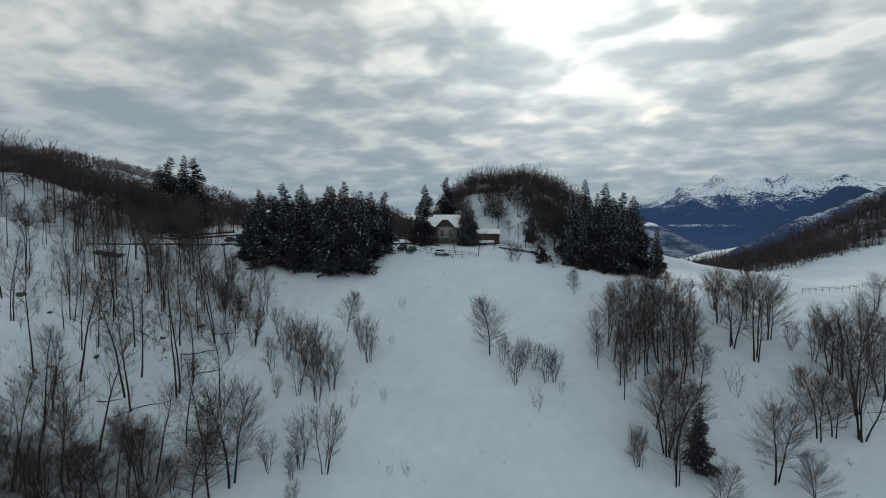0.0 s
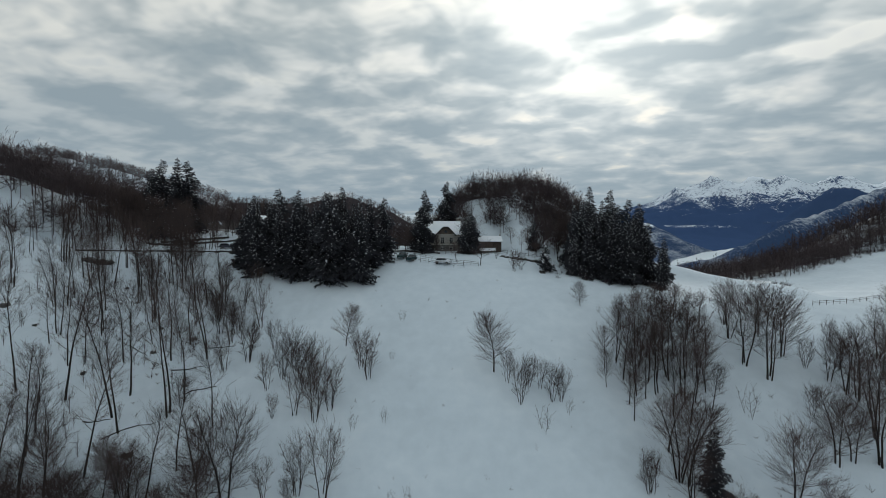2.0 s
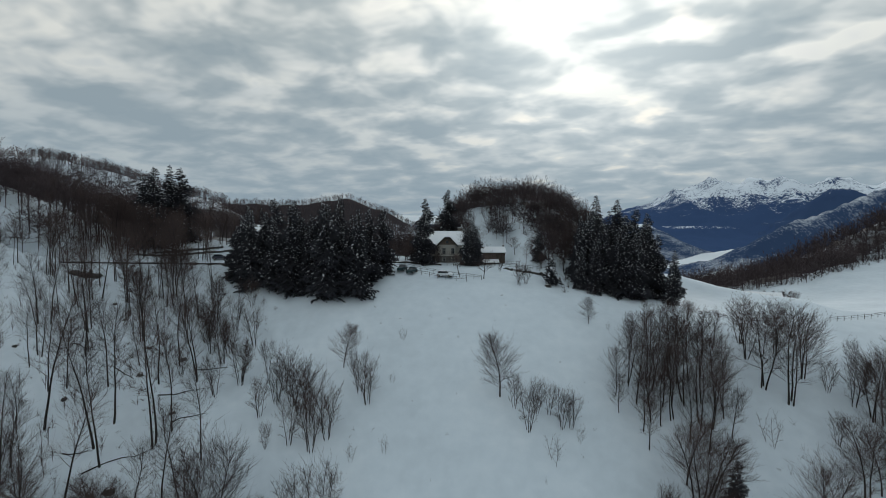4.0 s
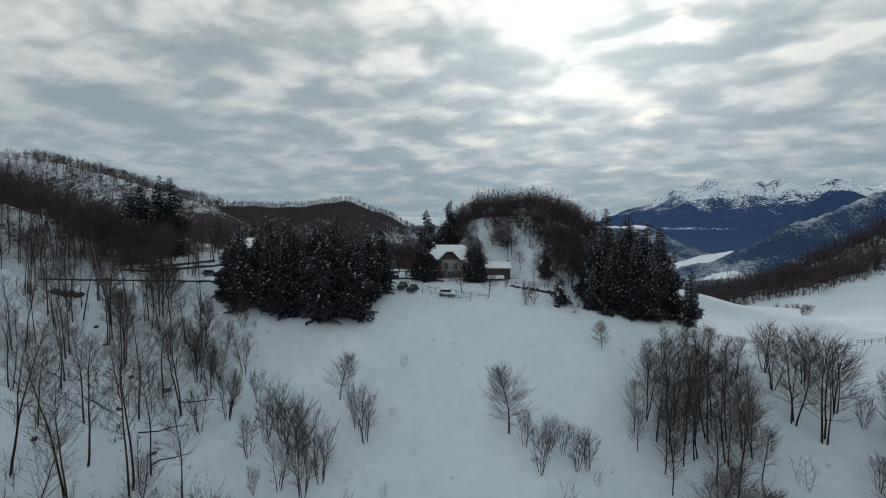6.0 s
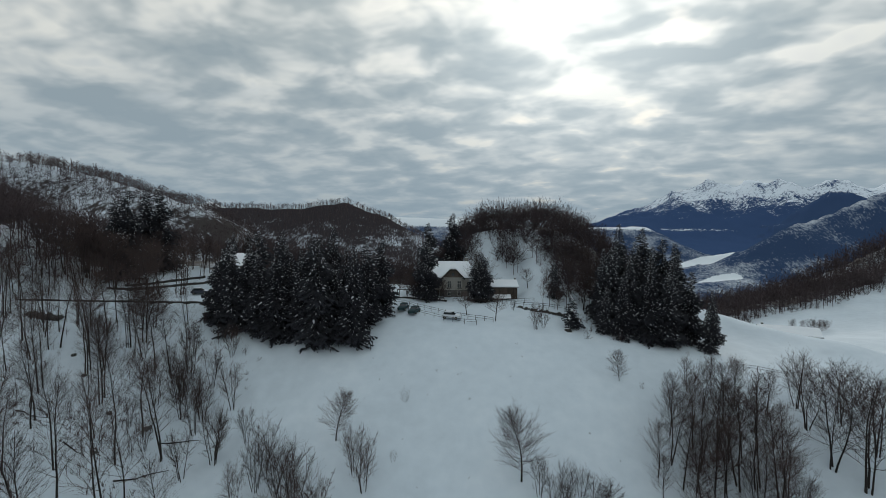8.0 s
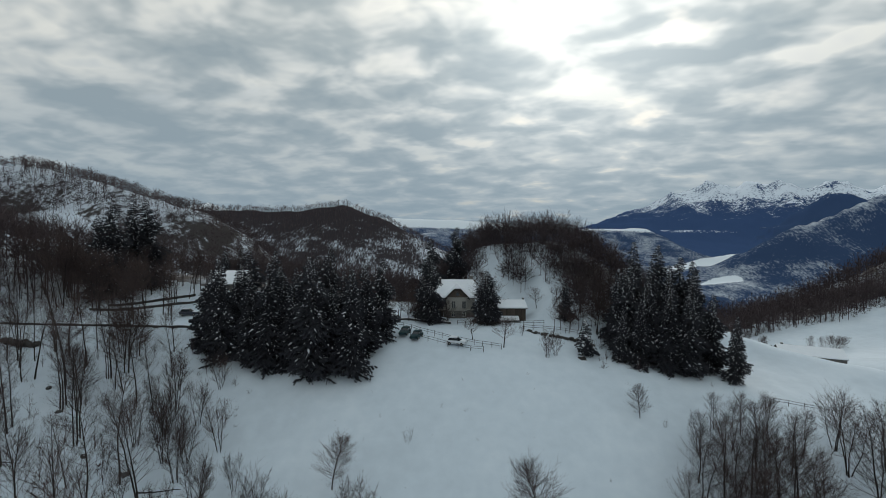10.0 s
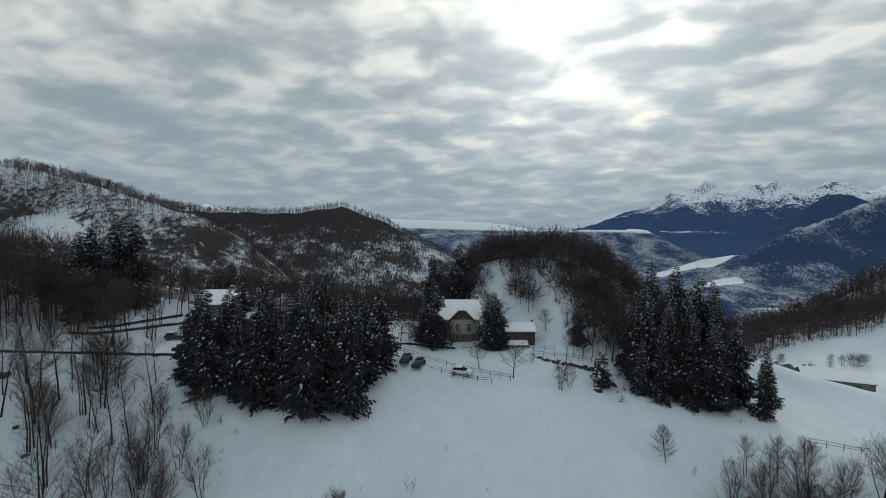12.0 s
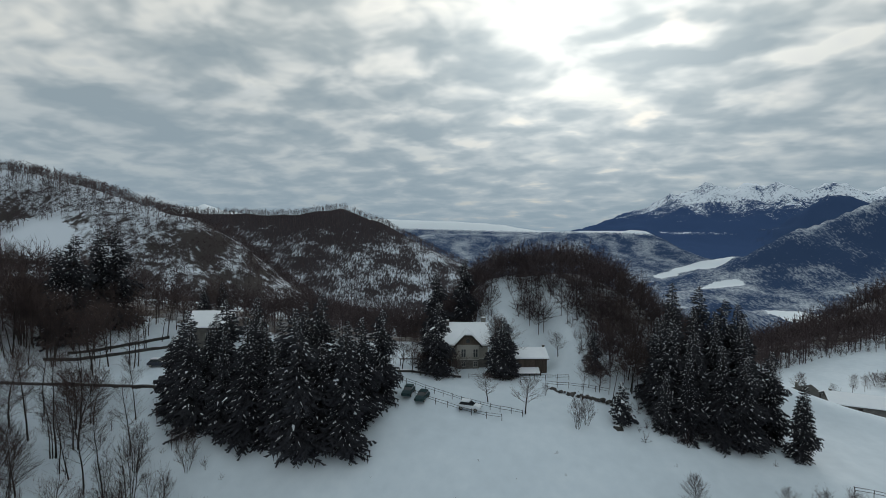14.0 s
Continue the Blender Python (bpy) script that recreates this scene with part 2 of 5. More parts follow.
sun = new("sun", bpy.data.lights.new("sun", "SUN"))
sun.data.energy, sun.data.angle, sun.data.color = 1.0, radians(14), (1.0, 0.95, 0.88)
sun.matrix_world = look(sun_way * 500, (0, 0, 0))


# ---- materials ----
def material(name, colours, scale=1.0, rough=0.8, bump=0.0, detail=5.0, fine=12.0, metallic=0.0, per_object=0.0, distort=0.0, stretch=(1, 1, 1), specular=0.3):
    """Two-scale mottled surface: colours is a list of ramp stops."""
    m = bpy.data.materials.new(name)
    m.use_nodes = True
    t = m.node_tree
    bsdf = t.nodes["Principled BSDF"]
    where = node(t, "ShaderNodeTexCoord").outputs["Object"]
    if stretch != (1, 1, 1):
        where = node(t, "ShaderNodeMapping", (("Vector", where), ("Scale", stretch))).outputs[0]
    broad = node(t, "ShaderNodeTexNoise", (("Vector", where), ("Scale", scale), ("Detail", detail), ("Roughness", 0.6), ("Distortion", distort))).outputs["Fac"]
    small = node(t, "ShaderNodeTexNoise", (("Vector", where), ("Scale", scale * fine), ("Detail", 3.0))).outputs["Fac"]
    mixed = maths(t, "ADD", maths(t, "MULTIPLY", broad, 0.65), maths(t, "MULTIPLY", small, 0.35))
    if per_object:
        chance = node(t, "ShaderNodeObjectInfo").outputs["Random"]
        mixed = maths(t, "ADD", mixed, maths(t, "MULTIPLY", maths(t, "SUBTRACT", chance, 0.5), per_object))
    t.links.new(ramp(t, mixed, colours), bsdf.inputs["Base Color"])
    bsdf.inputs["Roughness"].default_value = rough
    bsdf.inputs["Metallic"].default_value = metallic
    bsdf.inputs["Specular IOR Level"].default_value = specular
    if bump:
        b = node(t, "ShaderNodeBump", (("Height", small), ("Strength", bump), ("Distance", 0.05)))
        t.links.new(b.outputs[0], bsdf.inputs["Normal"])
    return m


SNOW = material("snow", [(0.3, (0.59, 0.65, 0.705)), (0.5, (0.655, 0.718, 0.776)), (0.7, (0.73, 0.785, 0.835))], 0.07, 0.75, 0.6, fine=7, specular=0.2)
SNOW_ROOF = material("snow_on_roof", [(0.3, (0.80, 0.82, 0.86)), (0.7, (0.87, 0.88, 0.90))], 0.6, 0.7, 0.2, specular=0.2)
SNOW_TWIG = material("snow_on_branches", [(0.3, (0.74, 0.77, 0.81)), (0.7, (0.86, 0.88, 0.91))], 1.5, 0.8)
BARK = material("bark", [(0.3, (0.016, 0.013, 0.012)), (0.5, (0.028, 0.023, 0.021)), (0.7, (0.052, 0.044, 0.040))], 1.2, 0.9, 0.3, per_object=0.25, stretch=(3, 3, 1))
TWIG = material("twigs", [(0.3, (0.040, 0.027, 0.026)), (0.5, (0.066, 0.045, 0.042)), (0.7, (0.104, 0.073, 0.067))], 0.5, 0.9, per_object=0.3)
WOODS = material("brown_woods", [(0.3, (0.042, 0.030, 0.032)), (0.5, (0.066, 0.048, 0.051)), (0.7, (0.100, 0.076, 0.079))], 0.05, 0.9, fine=20)
NEEDLES = material("spruce_needles", [(0.3, (0.023, 0.023, 0.029)), (0.5, (0.036, 0.036, 0.044)), (0.7, (0.054, 0.054, 0.062))], 0.8, 0.75, per_object=0.2)


def slope_material(name, snow, dark, streak, cover, tilt_from, tilt_to, scale, soft=0.16, fields=(), climb=0.45, patch=0.9, grain=0.9, shelf=None, plateau=None):
    """Snowed mountain side: dark woods and rock (tinted with haze blue on far slopes) where it is steep or wooded, snow
    elsewhere.
    """
    m = bpy.data.materials.new(name)
    m.use_nodes = True
    t = m.node_tree
    bsdf = t.nodes["Principled BSDF"]
    geo = node(t, "ShaderNodeNewGeometry")
    where = node(t, "ShaderNodeMapping", (("Vector", geo.outputs["Position"]), ("Scale", streak))).outputs[0]
    big = node(t, "ShaderNodeTexNoise", (("Vector", geo.outputs["Position"]), ("Scale", scale), ("Detail", 6.0), ("Roughness", 0.62))).outputs["Fac"]
    fine = node(t, "ShaderNodeTexNoise", (("Vector", where), ("Scale", scale * 9), ("Detail", 5.0), ("Roughness", 0.7))).outputs["Fac"]
    lean = node(t, "ShaderNodeSeparateXYZ", ((0, geo.outputs["Normal"]),)).outputs[2]
    high = node(t, "ShaderNodeSeparateXYZ", ((0, geo.outputs["Position"]),)).outputs[2]
    alt = node(t, "ShaderNodeMapRange", (("Value", high), ("From Min", tilt_from), ("From Max", tilt_to), ("To Min", 0.0), ("To Max", 1.0))).outputs[0]
    value = maths(t, "ADD", maths(t, "MULTIPLY", big, patch), maths(t, "MULTIPLY", fine, grain))
    value = maths(t, "ADD", value, maths(t, "MULTIPLY", lean, 0.8))
    value = maths(t, "ADD", value, maths(t, "MULTIPLY", alt, climb))
    # open snowfields: ellipses on the plan (x, y, half length, half width, turn)
    for fx, fy, rx, ry, turn in fields:
        local = node(t, "ShaderNodeMapping", (("Vector", geo.outputs["Position"]), ("Location", (fx, fy, 0)), ("Rotation", (0, 0, radians(turn))), ("Scale", (rx, ry, 1e6))), vector_type="TEXTURE").outputs[0]
        far = node(t, "ShaderNodeVectorMath", ((0, local),), operation="LENGTH").outputs["Value"]
        far = maths(t, "ADD", far, maths(t, "MULTIPLY", maths(t, "SUBTRACT", fine, 0.5), 0.7))
        value = maths(t, "ADD", value, node(t, "ShaderNodeMapRange", (("Value", far), ("From Min", 0.8), ("From Max", 1.05), ("To Min", 2.0), ("To Max", 0.0))).outputs[0])
    east, north = (node(t, "ShaderNodeSeparateXYZ", ((0, geo.outputs["Position"]),)).outputs[k] for k in (0, 1))
    if plateau:
        wavy = maths(t, "ADD", high, maths(t, "MULTIPLY", maths(t, "SUBTRACT", fine, 0.5), 60.0))
        wavy = maths(t, "ADD", wavy, maths(t, "MULTIPLY", east, 0.02))
        lift = node(t, "ShaderNodeMapRange", (("Value", wavy), ("From Min", plateau), ("From Max", plateau + 5), ("To Min", 0.0), ("To Max", 2.0))).outputs[0]
        value = maths(t, "ADD", value, maths(t, "MULTIPLY", lift, maths(t, "GREATER_THAN", north, 2250.0)))
    if shelf:
        wavy = maths(t, "ADD", high, maths(t, "MULTIPLY", maths(t, "SUBTRACT", fine, 0.5), 34.0))
        inside_band = maths(t, "MULTIPLY", maths(t, "GREATER_THAN", wavy, shelf[0]), maths(t, "LESS_THAN", wavy, shelf[1]))
        inside_band = maths(t, "MULTIPLY", inside_band, maths(t, "MULTIPLY", maths(t, "GREATER_THAN", east, shelf[2]), maths(t, "LESS_THAN", east, shelf[3])))
        value = maths(t, "ADD", value, maths(t, "MULTIPLY", inside_band, 0.5))
    mask = ramp(t, maths(t, "SUBTRACT", value, cover), [(0.0, (0, 0, 0)), (soft, (1, 1, 1))])
    colour = blend(t, mask, dark, snow)
    t.links.new(colour, bsdf.inputs["Base Color"])
    bsdf.inputs["Roughness"].default_value = 0.85
    bsdf.inputs["Specular IOR Level"].default_value = 0.0
    return m


WOODED = slope_material("snowy_wooded_slope", (0.66, 0.70, 0.76), (0.075, 0.066, 0.064), (1, 1, 0.25), 1.52, 0, 400, 0.02, fields=((-362, 484, 52, 20, -23),))
WOODED_DARK = slope_material("dark_wooded_slope", (0.62, 0.66, 0.72), (0.058, 0.050, 0.054), (2.0, 0.5, 0.25), 1.60, 5, 60, 0.022, climb=-0.28)
# dark colour shifted to blue to paint the haze over far woods
HAZY_SLOPE = slope_material("distant_slope", (0.80, 0.84, 0.88), (0.044, 0.074, 0.145), (1.7, 0.9, 0.5), 1.58, 0, 500, 0.012, 0.5,
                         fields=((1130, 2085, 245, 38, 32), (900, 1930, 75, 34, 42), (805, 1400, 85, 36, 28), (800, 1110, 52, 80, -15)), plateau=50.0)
# blue haze of distance is mixed into the range's wood and rock colour
HAZY_RANGE = slope_material("high_range", (0.80, 0.85, 0.92), (0.050, 0.088, 0.185), (1.2, 1.0, 0.5), 2.74, 60, 300, 0.0065, 0.22, climb=0.8, patch=1.25, grain=1.7, shelf=(36.0, 49.0, 1540.0, 1850.0))
# forest on the ridge before it, its base colour blued as haze too
HAZY_FOREST = slope_material("far_forest_slope", (0.74, 0.79, 0.86), (0.048, 0.082, 0.165), (1.3, 1.0, 0.6), 1.80, 200, 500, 0.010, 0.3)
LITTER = material("wood_floor", [(0.34, (0.055, 0.044, 0.040)), (0.46, (0.13, 0.11, 0.10)), (0.60, (0.36, 0.38, 0.41)), (0.76, (0.64, 0.69, 0.75))], 0.12, 0.9, 0.3, detail=6, fine=7)


# ---- helpers for meshes ----
def mesh_from(name, verts, faces, materials, smooth_faces=False, index=None):
    me = bpy.data.meshes.new(name)
    verts = np.asarray(verts, np.float32)
    if isinstance(faces, np.ndarray):
        k = faces.shape[1]
        me.vertices.add(len(verts))
        me.vertices.foreach_set("co", verts.ravel())
        me.loops.add(faces.size)
        me.loops.foreach_set("vertex_index", faces.ravel().astype(np.int32))
        me.polygons.add(len(faces))
        me.polygons.foreach_set("loop_start", np.arange(0, faces.size, k, dtype=np.int32))
    else:
        me.from_pydata(verts.tolist(), [], faces)
    for m in materials:
        me.materials.append(m)
    if index is not None:
        me.polygons.foreach_set("material_index", np.asarray(index, np.int32))
    if smooth_faces:
        me.polygons.foreach_set("use_smooth", np.ones(len(me.polygons), bool))
    me.update(calc_edges=True)
    return me



def inside(poly, x, y):
    hit = np.zeros(len(x), bool)
    for (x0, y0), (x1, y1) in zip(poly, poly[1:] + poly[:1]):
        cross = ((y0 > y) != (y1 > y)) & (x < (x1 - x0) * (y - y0) / (y1 - y0 + 1e-9) + x0)
        hit ^= cross
    return hit


# ---- ground: one sheet from below the camera to the horizon ----
def build_ground():
    front = np.linspace(radians(-50), radians(50), 440)
    rest = np.linspace(radians(50), radians(310), 66)[1:-1]
    bearing = np.concatenate([front, rest])
    radius = np.concatenate([[4, 10, 18, 26, 34], 40 * 1.0155 ** np.arange(1, 311)])
    radius = radius[radius < 4750]
    a, r = np.meshgrid(bearing, radius)
    x, y = -3 + r * np.sin(a), 20 + r * np.cos(a)
    z = height(x.ravel(), y.ravel()).reshape(x.shape)
    verts = np.stack([x, y, z], -1).reshape(-1, 3)
    verts = np.concatenate([verts, [[-3, 20, ground_z(-3, 20)]]])
    n, m = len(bearing), len(radius)
    i = np.arange(n)
    j = (i + 1) % n
    quads = [np.stack([k * n + i, (k + 1) * n + i, (k + 1) * n + j, k * n + j], 1) for k in range(m - 1)]
    faces = np.concatenate(quads)[:, ::-1]
    cx, cy = x[:-1].ravel(), y[:-1].ravel()
    away = np.hypot(cx, cy)
    kind = np.zeros(len(faces), int)
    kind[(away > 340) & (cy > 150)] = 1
    # beyond 1500 m the slopes switch to the haze-blued colours
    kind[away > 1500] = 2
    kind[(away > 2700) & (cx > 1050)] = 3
    # the dark ridge gets the forest colour with haze blue in it
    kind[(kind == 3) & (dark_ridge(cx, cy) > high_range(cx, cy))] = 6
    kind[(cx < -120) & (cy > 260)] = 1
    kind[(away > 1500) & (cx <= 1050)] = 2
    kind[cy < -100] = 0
    # eastern valley sides use the haze-blued slope as well
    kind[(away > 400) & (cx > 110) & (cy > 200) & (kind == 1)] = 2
    kind[(kind == 1) & (cy > 660)] = 4
    ragged = 5 * fbm(cx / 9, cy / 9, 3, 61)
    in_hill = (((cx - 30) / 41) ** 2 + ((cy - 176) / 27) ** 2 < 1 + 0.03 * ragged) & ~inside([(-6, 145), (1, 156), (6.2, 164.5), (10.5, 171), (12.5, 171), (14.2, 164), (20, 162.5), (27.5, 158), (30, 150), (30, 140), (-6, 140)], cx + 0.4 * ragged, cy + 0.3 * ragged) | (cx > 29.5 + 0.8 * ragged) & (cx < 44) & (cy > 138 + ragged) & (cy < 170)
    in_upper = (cy > 156 + ragged) & (cx < -50 + ragged) & (cy < 196 + ragged) & ~(cy > 400) & ~((cx > -84) & (cy < 170 - 0.25 * (cx + 80)))
    in_east = (cy > np.where(cx < 128, 216 + (cx - 107) * 0.4, np.where(cx < 150, 224.4, 224.4 + (cx - 150) * 0.3)) + 0.5 * ragged) & (cx > 104) & (cy < 420)
    in_hollow = (cx > -48) & (cx < -6) & (cy > 160 + ragged) & (cy < 330)
    kind[(away < 620) & (cy > 100) & (in_hill | in_upper | in_east | in_hollow)] = 5
    ob = new("ground", mesh_from("ground", verts, faces, [SNOW, WOODED, HAZY_SLOPE, HAZY_RANGE, WOODED_DARK, LITTER, HAZY_FOREST], True, kind))
    return tagged(ob, "snow-covered mountain land with meadow, hills and distant range", "ground", kind="structure")


build_ground()


# ---- trees ----
class Tubes:
    """Collects tapered tubes and small faces for one mesh."""

    def __init__(self):
        self.v, self.f = [], []

    def tube(self, pts, radii, sides=3):
        base = len(self.v)
        for k, (p, r) in enumerate(zip(pts, radii)):
            q = pts[min(k + 1, len(pts) - 1)] - pts[max(k - 1, 0)]
            q = q.normalized() if q.length > 1e-6 else Vector((0, 0, 1))
            side = q.orthogonal().normalized()
            other = q.cross(side)
            for s in range(sides):
                c = 2 * math.pi * s / sides
                self.v.append(p + side * (r * math.cos(c)) + other * (r * math.sin(c)))
        for k in range(len(pts) - 1):
            for s in range(sides):
                t = (s + 1) % sides
                a, b = base + k * sides, base + (k + 1) * sides
                self.f.append((a + s, a + t, b + t, b + s))

    def twig(self, pts, radii):
        """Three-sided twig that ends in a point; the last of pts is the point."""
        base = len(self.v)
        n = len(pts) - 1
        d = (pts[-1] - pts[0]).normalized()
        side = d.orthogonal().normalized()
        other = d.cross(side)
        ring = [(1.0, 0.0), (-0.5, 0.866), (-0.5, -0.866)]
        for k in range(n):
            for c, e in ring:
                self.v.append(pts[k] + side * (radii[k] * c) + other * (radii[k] * e))
        self.v.append(pts[-1])
        for k in range(n - 1):
            a, b = base + 3 * k, base + 3 * k + 3
            for s in range(3):
                t = (s + 1) % 3
                self.f.append((a + s, a + t, b + t, b + s))
        a = base + 3 * (n - 1)
        for s in range(3):
            self.f.append((a + s, a + (s + 1) % 3, base + 3 * n))

    def sliver(self, a, b, r):
        """Finest twig: one thin triangle, too slim to show its sides."""
        side = (b - a).orthogonal().normalized() * r
        side.rotate(Matrix.Rotation(2.4 * len(self.f), 3, (b - a).normalized()))
        base = len(self.v)
        self.v += [a - side, a + side, b]
        self.f.append((base, base + 1, base + 2))

    def mesh(self, name, mats, smooth_faces=False):
        return mesh_from(name, [tuple(p) for p in self.v], self.f, mats, smooth_faces)

    def arrays(self):
        tri = [t for f in self.f for t in ([(f[0], f[1], f[2]), (f[0], f[2], f[3])] if len(f) == 4 else [f])]
        return np.array([tuple(p) for p in self.v], np.float32), np.array(tri, np.int32)


def limb(rng, start, way, length, lift, bends, wobble):
    """Points of a crooked limb that turns upwards by lift."""
    pts, d = [start.copy()], way.normalized()
    for _ in range(bends):
        d = (d + Vector((rng.uniform(-1, 1), rng.uniform(-1, 1), rng.uniform(-0.6, 0.6))) * wobble + Vector((0, 0, lift))).normalized()
        pts.append(pts[-1] + d * (length / bends))
    return pts


def along(pts, u):
    k = min(int(u * (len(pts) - 1)), len(pts) - 2)
    w = u * (len(pts) - 1) - k
    return pts[k].lerp(pts[k + 1], w), (pts[k + 1] - pts[k]).normalized()


def fork(rng, d, angle, turn):
    side = d.orthogonal().normalized()
    side.rotate(Matrix.Rotation(turn, 3, d))
    return (d * math.cos(angle) + side * math.sin(angle)).normalized()


def bare_tree_meshes(seed, tall, stems=1, clear=0.4, spread=0.5, boughs=30, twigs=9, tips=4, girth=0.011, splay=0.0, fine=0.012, arch=0.1, steep=0.0):
    """Trunk and crown meshes of a leafless tree: boughs rise steeply from the stem and arch outwards, combed with fine side twigs."""
    rng = random.Random(seed)
    trunk, crown = Tubes(), Tubes()
    for s in range(stems):
        turn = 2 * math.pi * (s + rng.uniform(-0.3, 0.3)) / stems
        lean = splay * rng.uniform(0.35, 1.2)
        way = Vector((math.cos(turn) * lean, math.sin(turn) * lean, 1))
        high = tall * (1 if s == 0 else rng.uniform(0.72, 1.0))
        foot = Vector((math.cos(turn), math.sin(turn), 0)) * (0.3 * (stems > 1)) - Vector((0, 0, 0.5))
        stem = limb(rng, foot, way, high, 0.03, 9, 0.10)
        thick = girth * high / math.sqrt(1 + 0.2 * (stems - 1))
        trunk.tube(stem, [thick * (1 - 0.93 * (k / 9) ** 0.85) + 0.008 for k in range(10)], 6)
        golden = rng.uniform(0, 6)
        count = max(7, boughs // stems)
        wide, mid = tall * spread, 0.5 * (clear + 1.0) * tall - 0.02 * tall
        half = 0.5 * (1.0 - clear) * tall * 1.06
        for b in range(count):
            u = clear + (0.92 - clear) * ((b + rng.random()) / count) ** 0.9
            p, d = along(stem, u)
            golden += 2.4 + rng.uniform(-0.5, 0.5)
            v = (u - clear) / (1 - clear)
            way_out = fork(rng, d, (1.0 - 0.5 * v - steep) * rng.uniform(0.65, 1.2), golden)
            # as far as the dome of the crown
            ox, oy, oz = (p.x / wide, p.y / wide, (p.z - mid) / half) if stems > 1 else (0.0, 0.0, (p.z - mid) / half)
            dx, dy, dz = way_out.x / wide, way_out.y / wide, (way_out.z + 0.15) / half
            qa, qb, qc = dx * dx + dy * dy + dz * dz, ox * dx + oy * dy + oz * dz, min(ox * ox + oy * oy + oz * oz - 1, -0.05)
            reach = (-qb + math.sqrt(max(0.0, qb * qb - qa * qc))) / qa * rng.uniform(0.6, 1.08)
            reach = max(0.07 * tall, min(reach, 0.55 * tall))
            bend = arch * (0.2 + 0.8 * v) + rng.uniform(-0.06, 0.06)
            bough = limb(rng, p, way_out, reach, bend, 4, 0.13)
            r0 = max(fine * 2.0, thick * (1 - 0.88 * u) * 0.38)
            crown.twig(bough, [r0, r0 * 0.74, max(fine, r0 * 0.52), max(fine * 0.9, r0 * 0.3)])
            side = rng.choice((-1, 1))
            for w in range(twigs if v < 0.75 else twigs // 2):
                at = 0.16 + 0.82 * (w + rng.random()) / twigs
                q, e = along(bough, at)
                side = -side
                long = (0.16 + 0.34 * (1 - 0.6 * at)) * reach * rng.uniform(0.65, 1.25) + 0.02 * tall
                out = e.cross(Vector((0, 0, 1)))
                out = out.normalized() if out.length > 1e-3 else Vector((1, 0, 0))
                aim = (e * rng.uniform(0.55, 1.0) + out * side * rng.uniform(0.3, 0.85) + Vector((0, 0, rng.uniform(-0.28, 0.45)))).normalized()
                tip = q + aim * long
                crown.twig([q, tip], [fine * 0.8])
                for k in range(tips):
                    g = q.lerp(tip, 0.12 + 0.8 * (k + rng.random()) / tips)
                    shoot = (aim + Vector((rng.uniform(-1, 1), rng.uniform(-1, 1), rng.uniform(-0.5, 0.9))) * 0.75).normalized()
                    crown.sliver(g, g + shoot * long * rng.uniform(0.4, 0.85), fine * 0.85)
    return trunk, crown


def light_tree(seed, boughs, twigs, fine, spread=0.34, clear=0.3, crooked=True, squat=0.52, crotch=0.62, stout=2.2):
    """A plain leafless tree one metre tall with a domed crown of fine shoots, for far woods."""
    rng = random.Random(seed)
    t = Tubes()
    t.tube([Vector((0, 0, -0.05)), Vector((rng.uniform(-0.03, 0.03), 0, 0.45)), Vector((0, rng.uniform(-0.05, 0.05), 0.86))], [fine * stout, fine * stout * 0.75, fine * 0.4], 3)
    for b in range(boughs):
        v = (b + rng.random()) / boughs
        turn = 2.4 * b + rng.uniform(-0.5, 0.5)
        rise = math.acos(1 - 1.25 * v) if v < 1 else 1.5
        foot = Vector((0, 0, clear + (crotch - clear) * rng.random()))
        k = rng.uniform(0.72, 1.05)
        e = Vector((math.cos(turn) * math.sin(rise) * spread * k, math.sin(turn) * math.sin(rise) * spread * k, squat + (0.99 - squat) * math.cos(rise) * k))
        bend = foot.lerp(e, 0.5) + Vector((rng.uniform(-0.02, 0.02), rng.uniform(-0.02, 0.02), -0.02))
        if crooked:
            t.twig([foot, bend, e], [fine * 1.2, fine * 0.8])
        else:
            t.twig([foot, e], [fine * 1.1])
        d = (e - bend).normalized()
        for _ in range(twigs):
            q = bend.lerp(e, rng.uniform(-0.7, 0.97))
            w = (d + Vector((rng.uniform(-1, 1), rng.uniform(-1, 1), rng.uniform(-0.7, 0.8))) * 0.8).normalized()
            t.sliver(q, q + w * spread * rng.uniform(0.15, 0.38), fine * 0.85)
    return t.arrays()


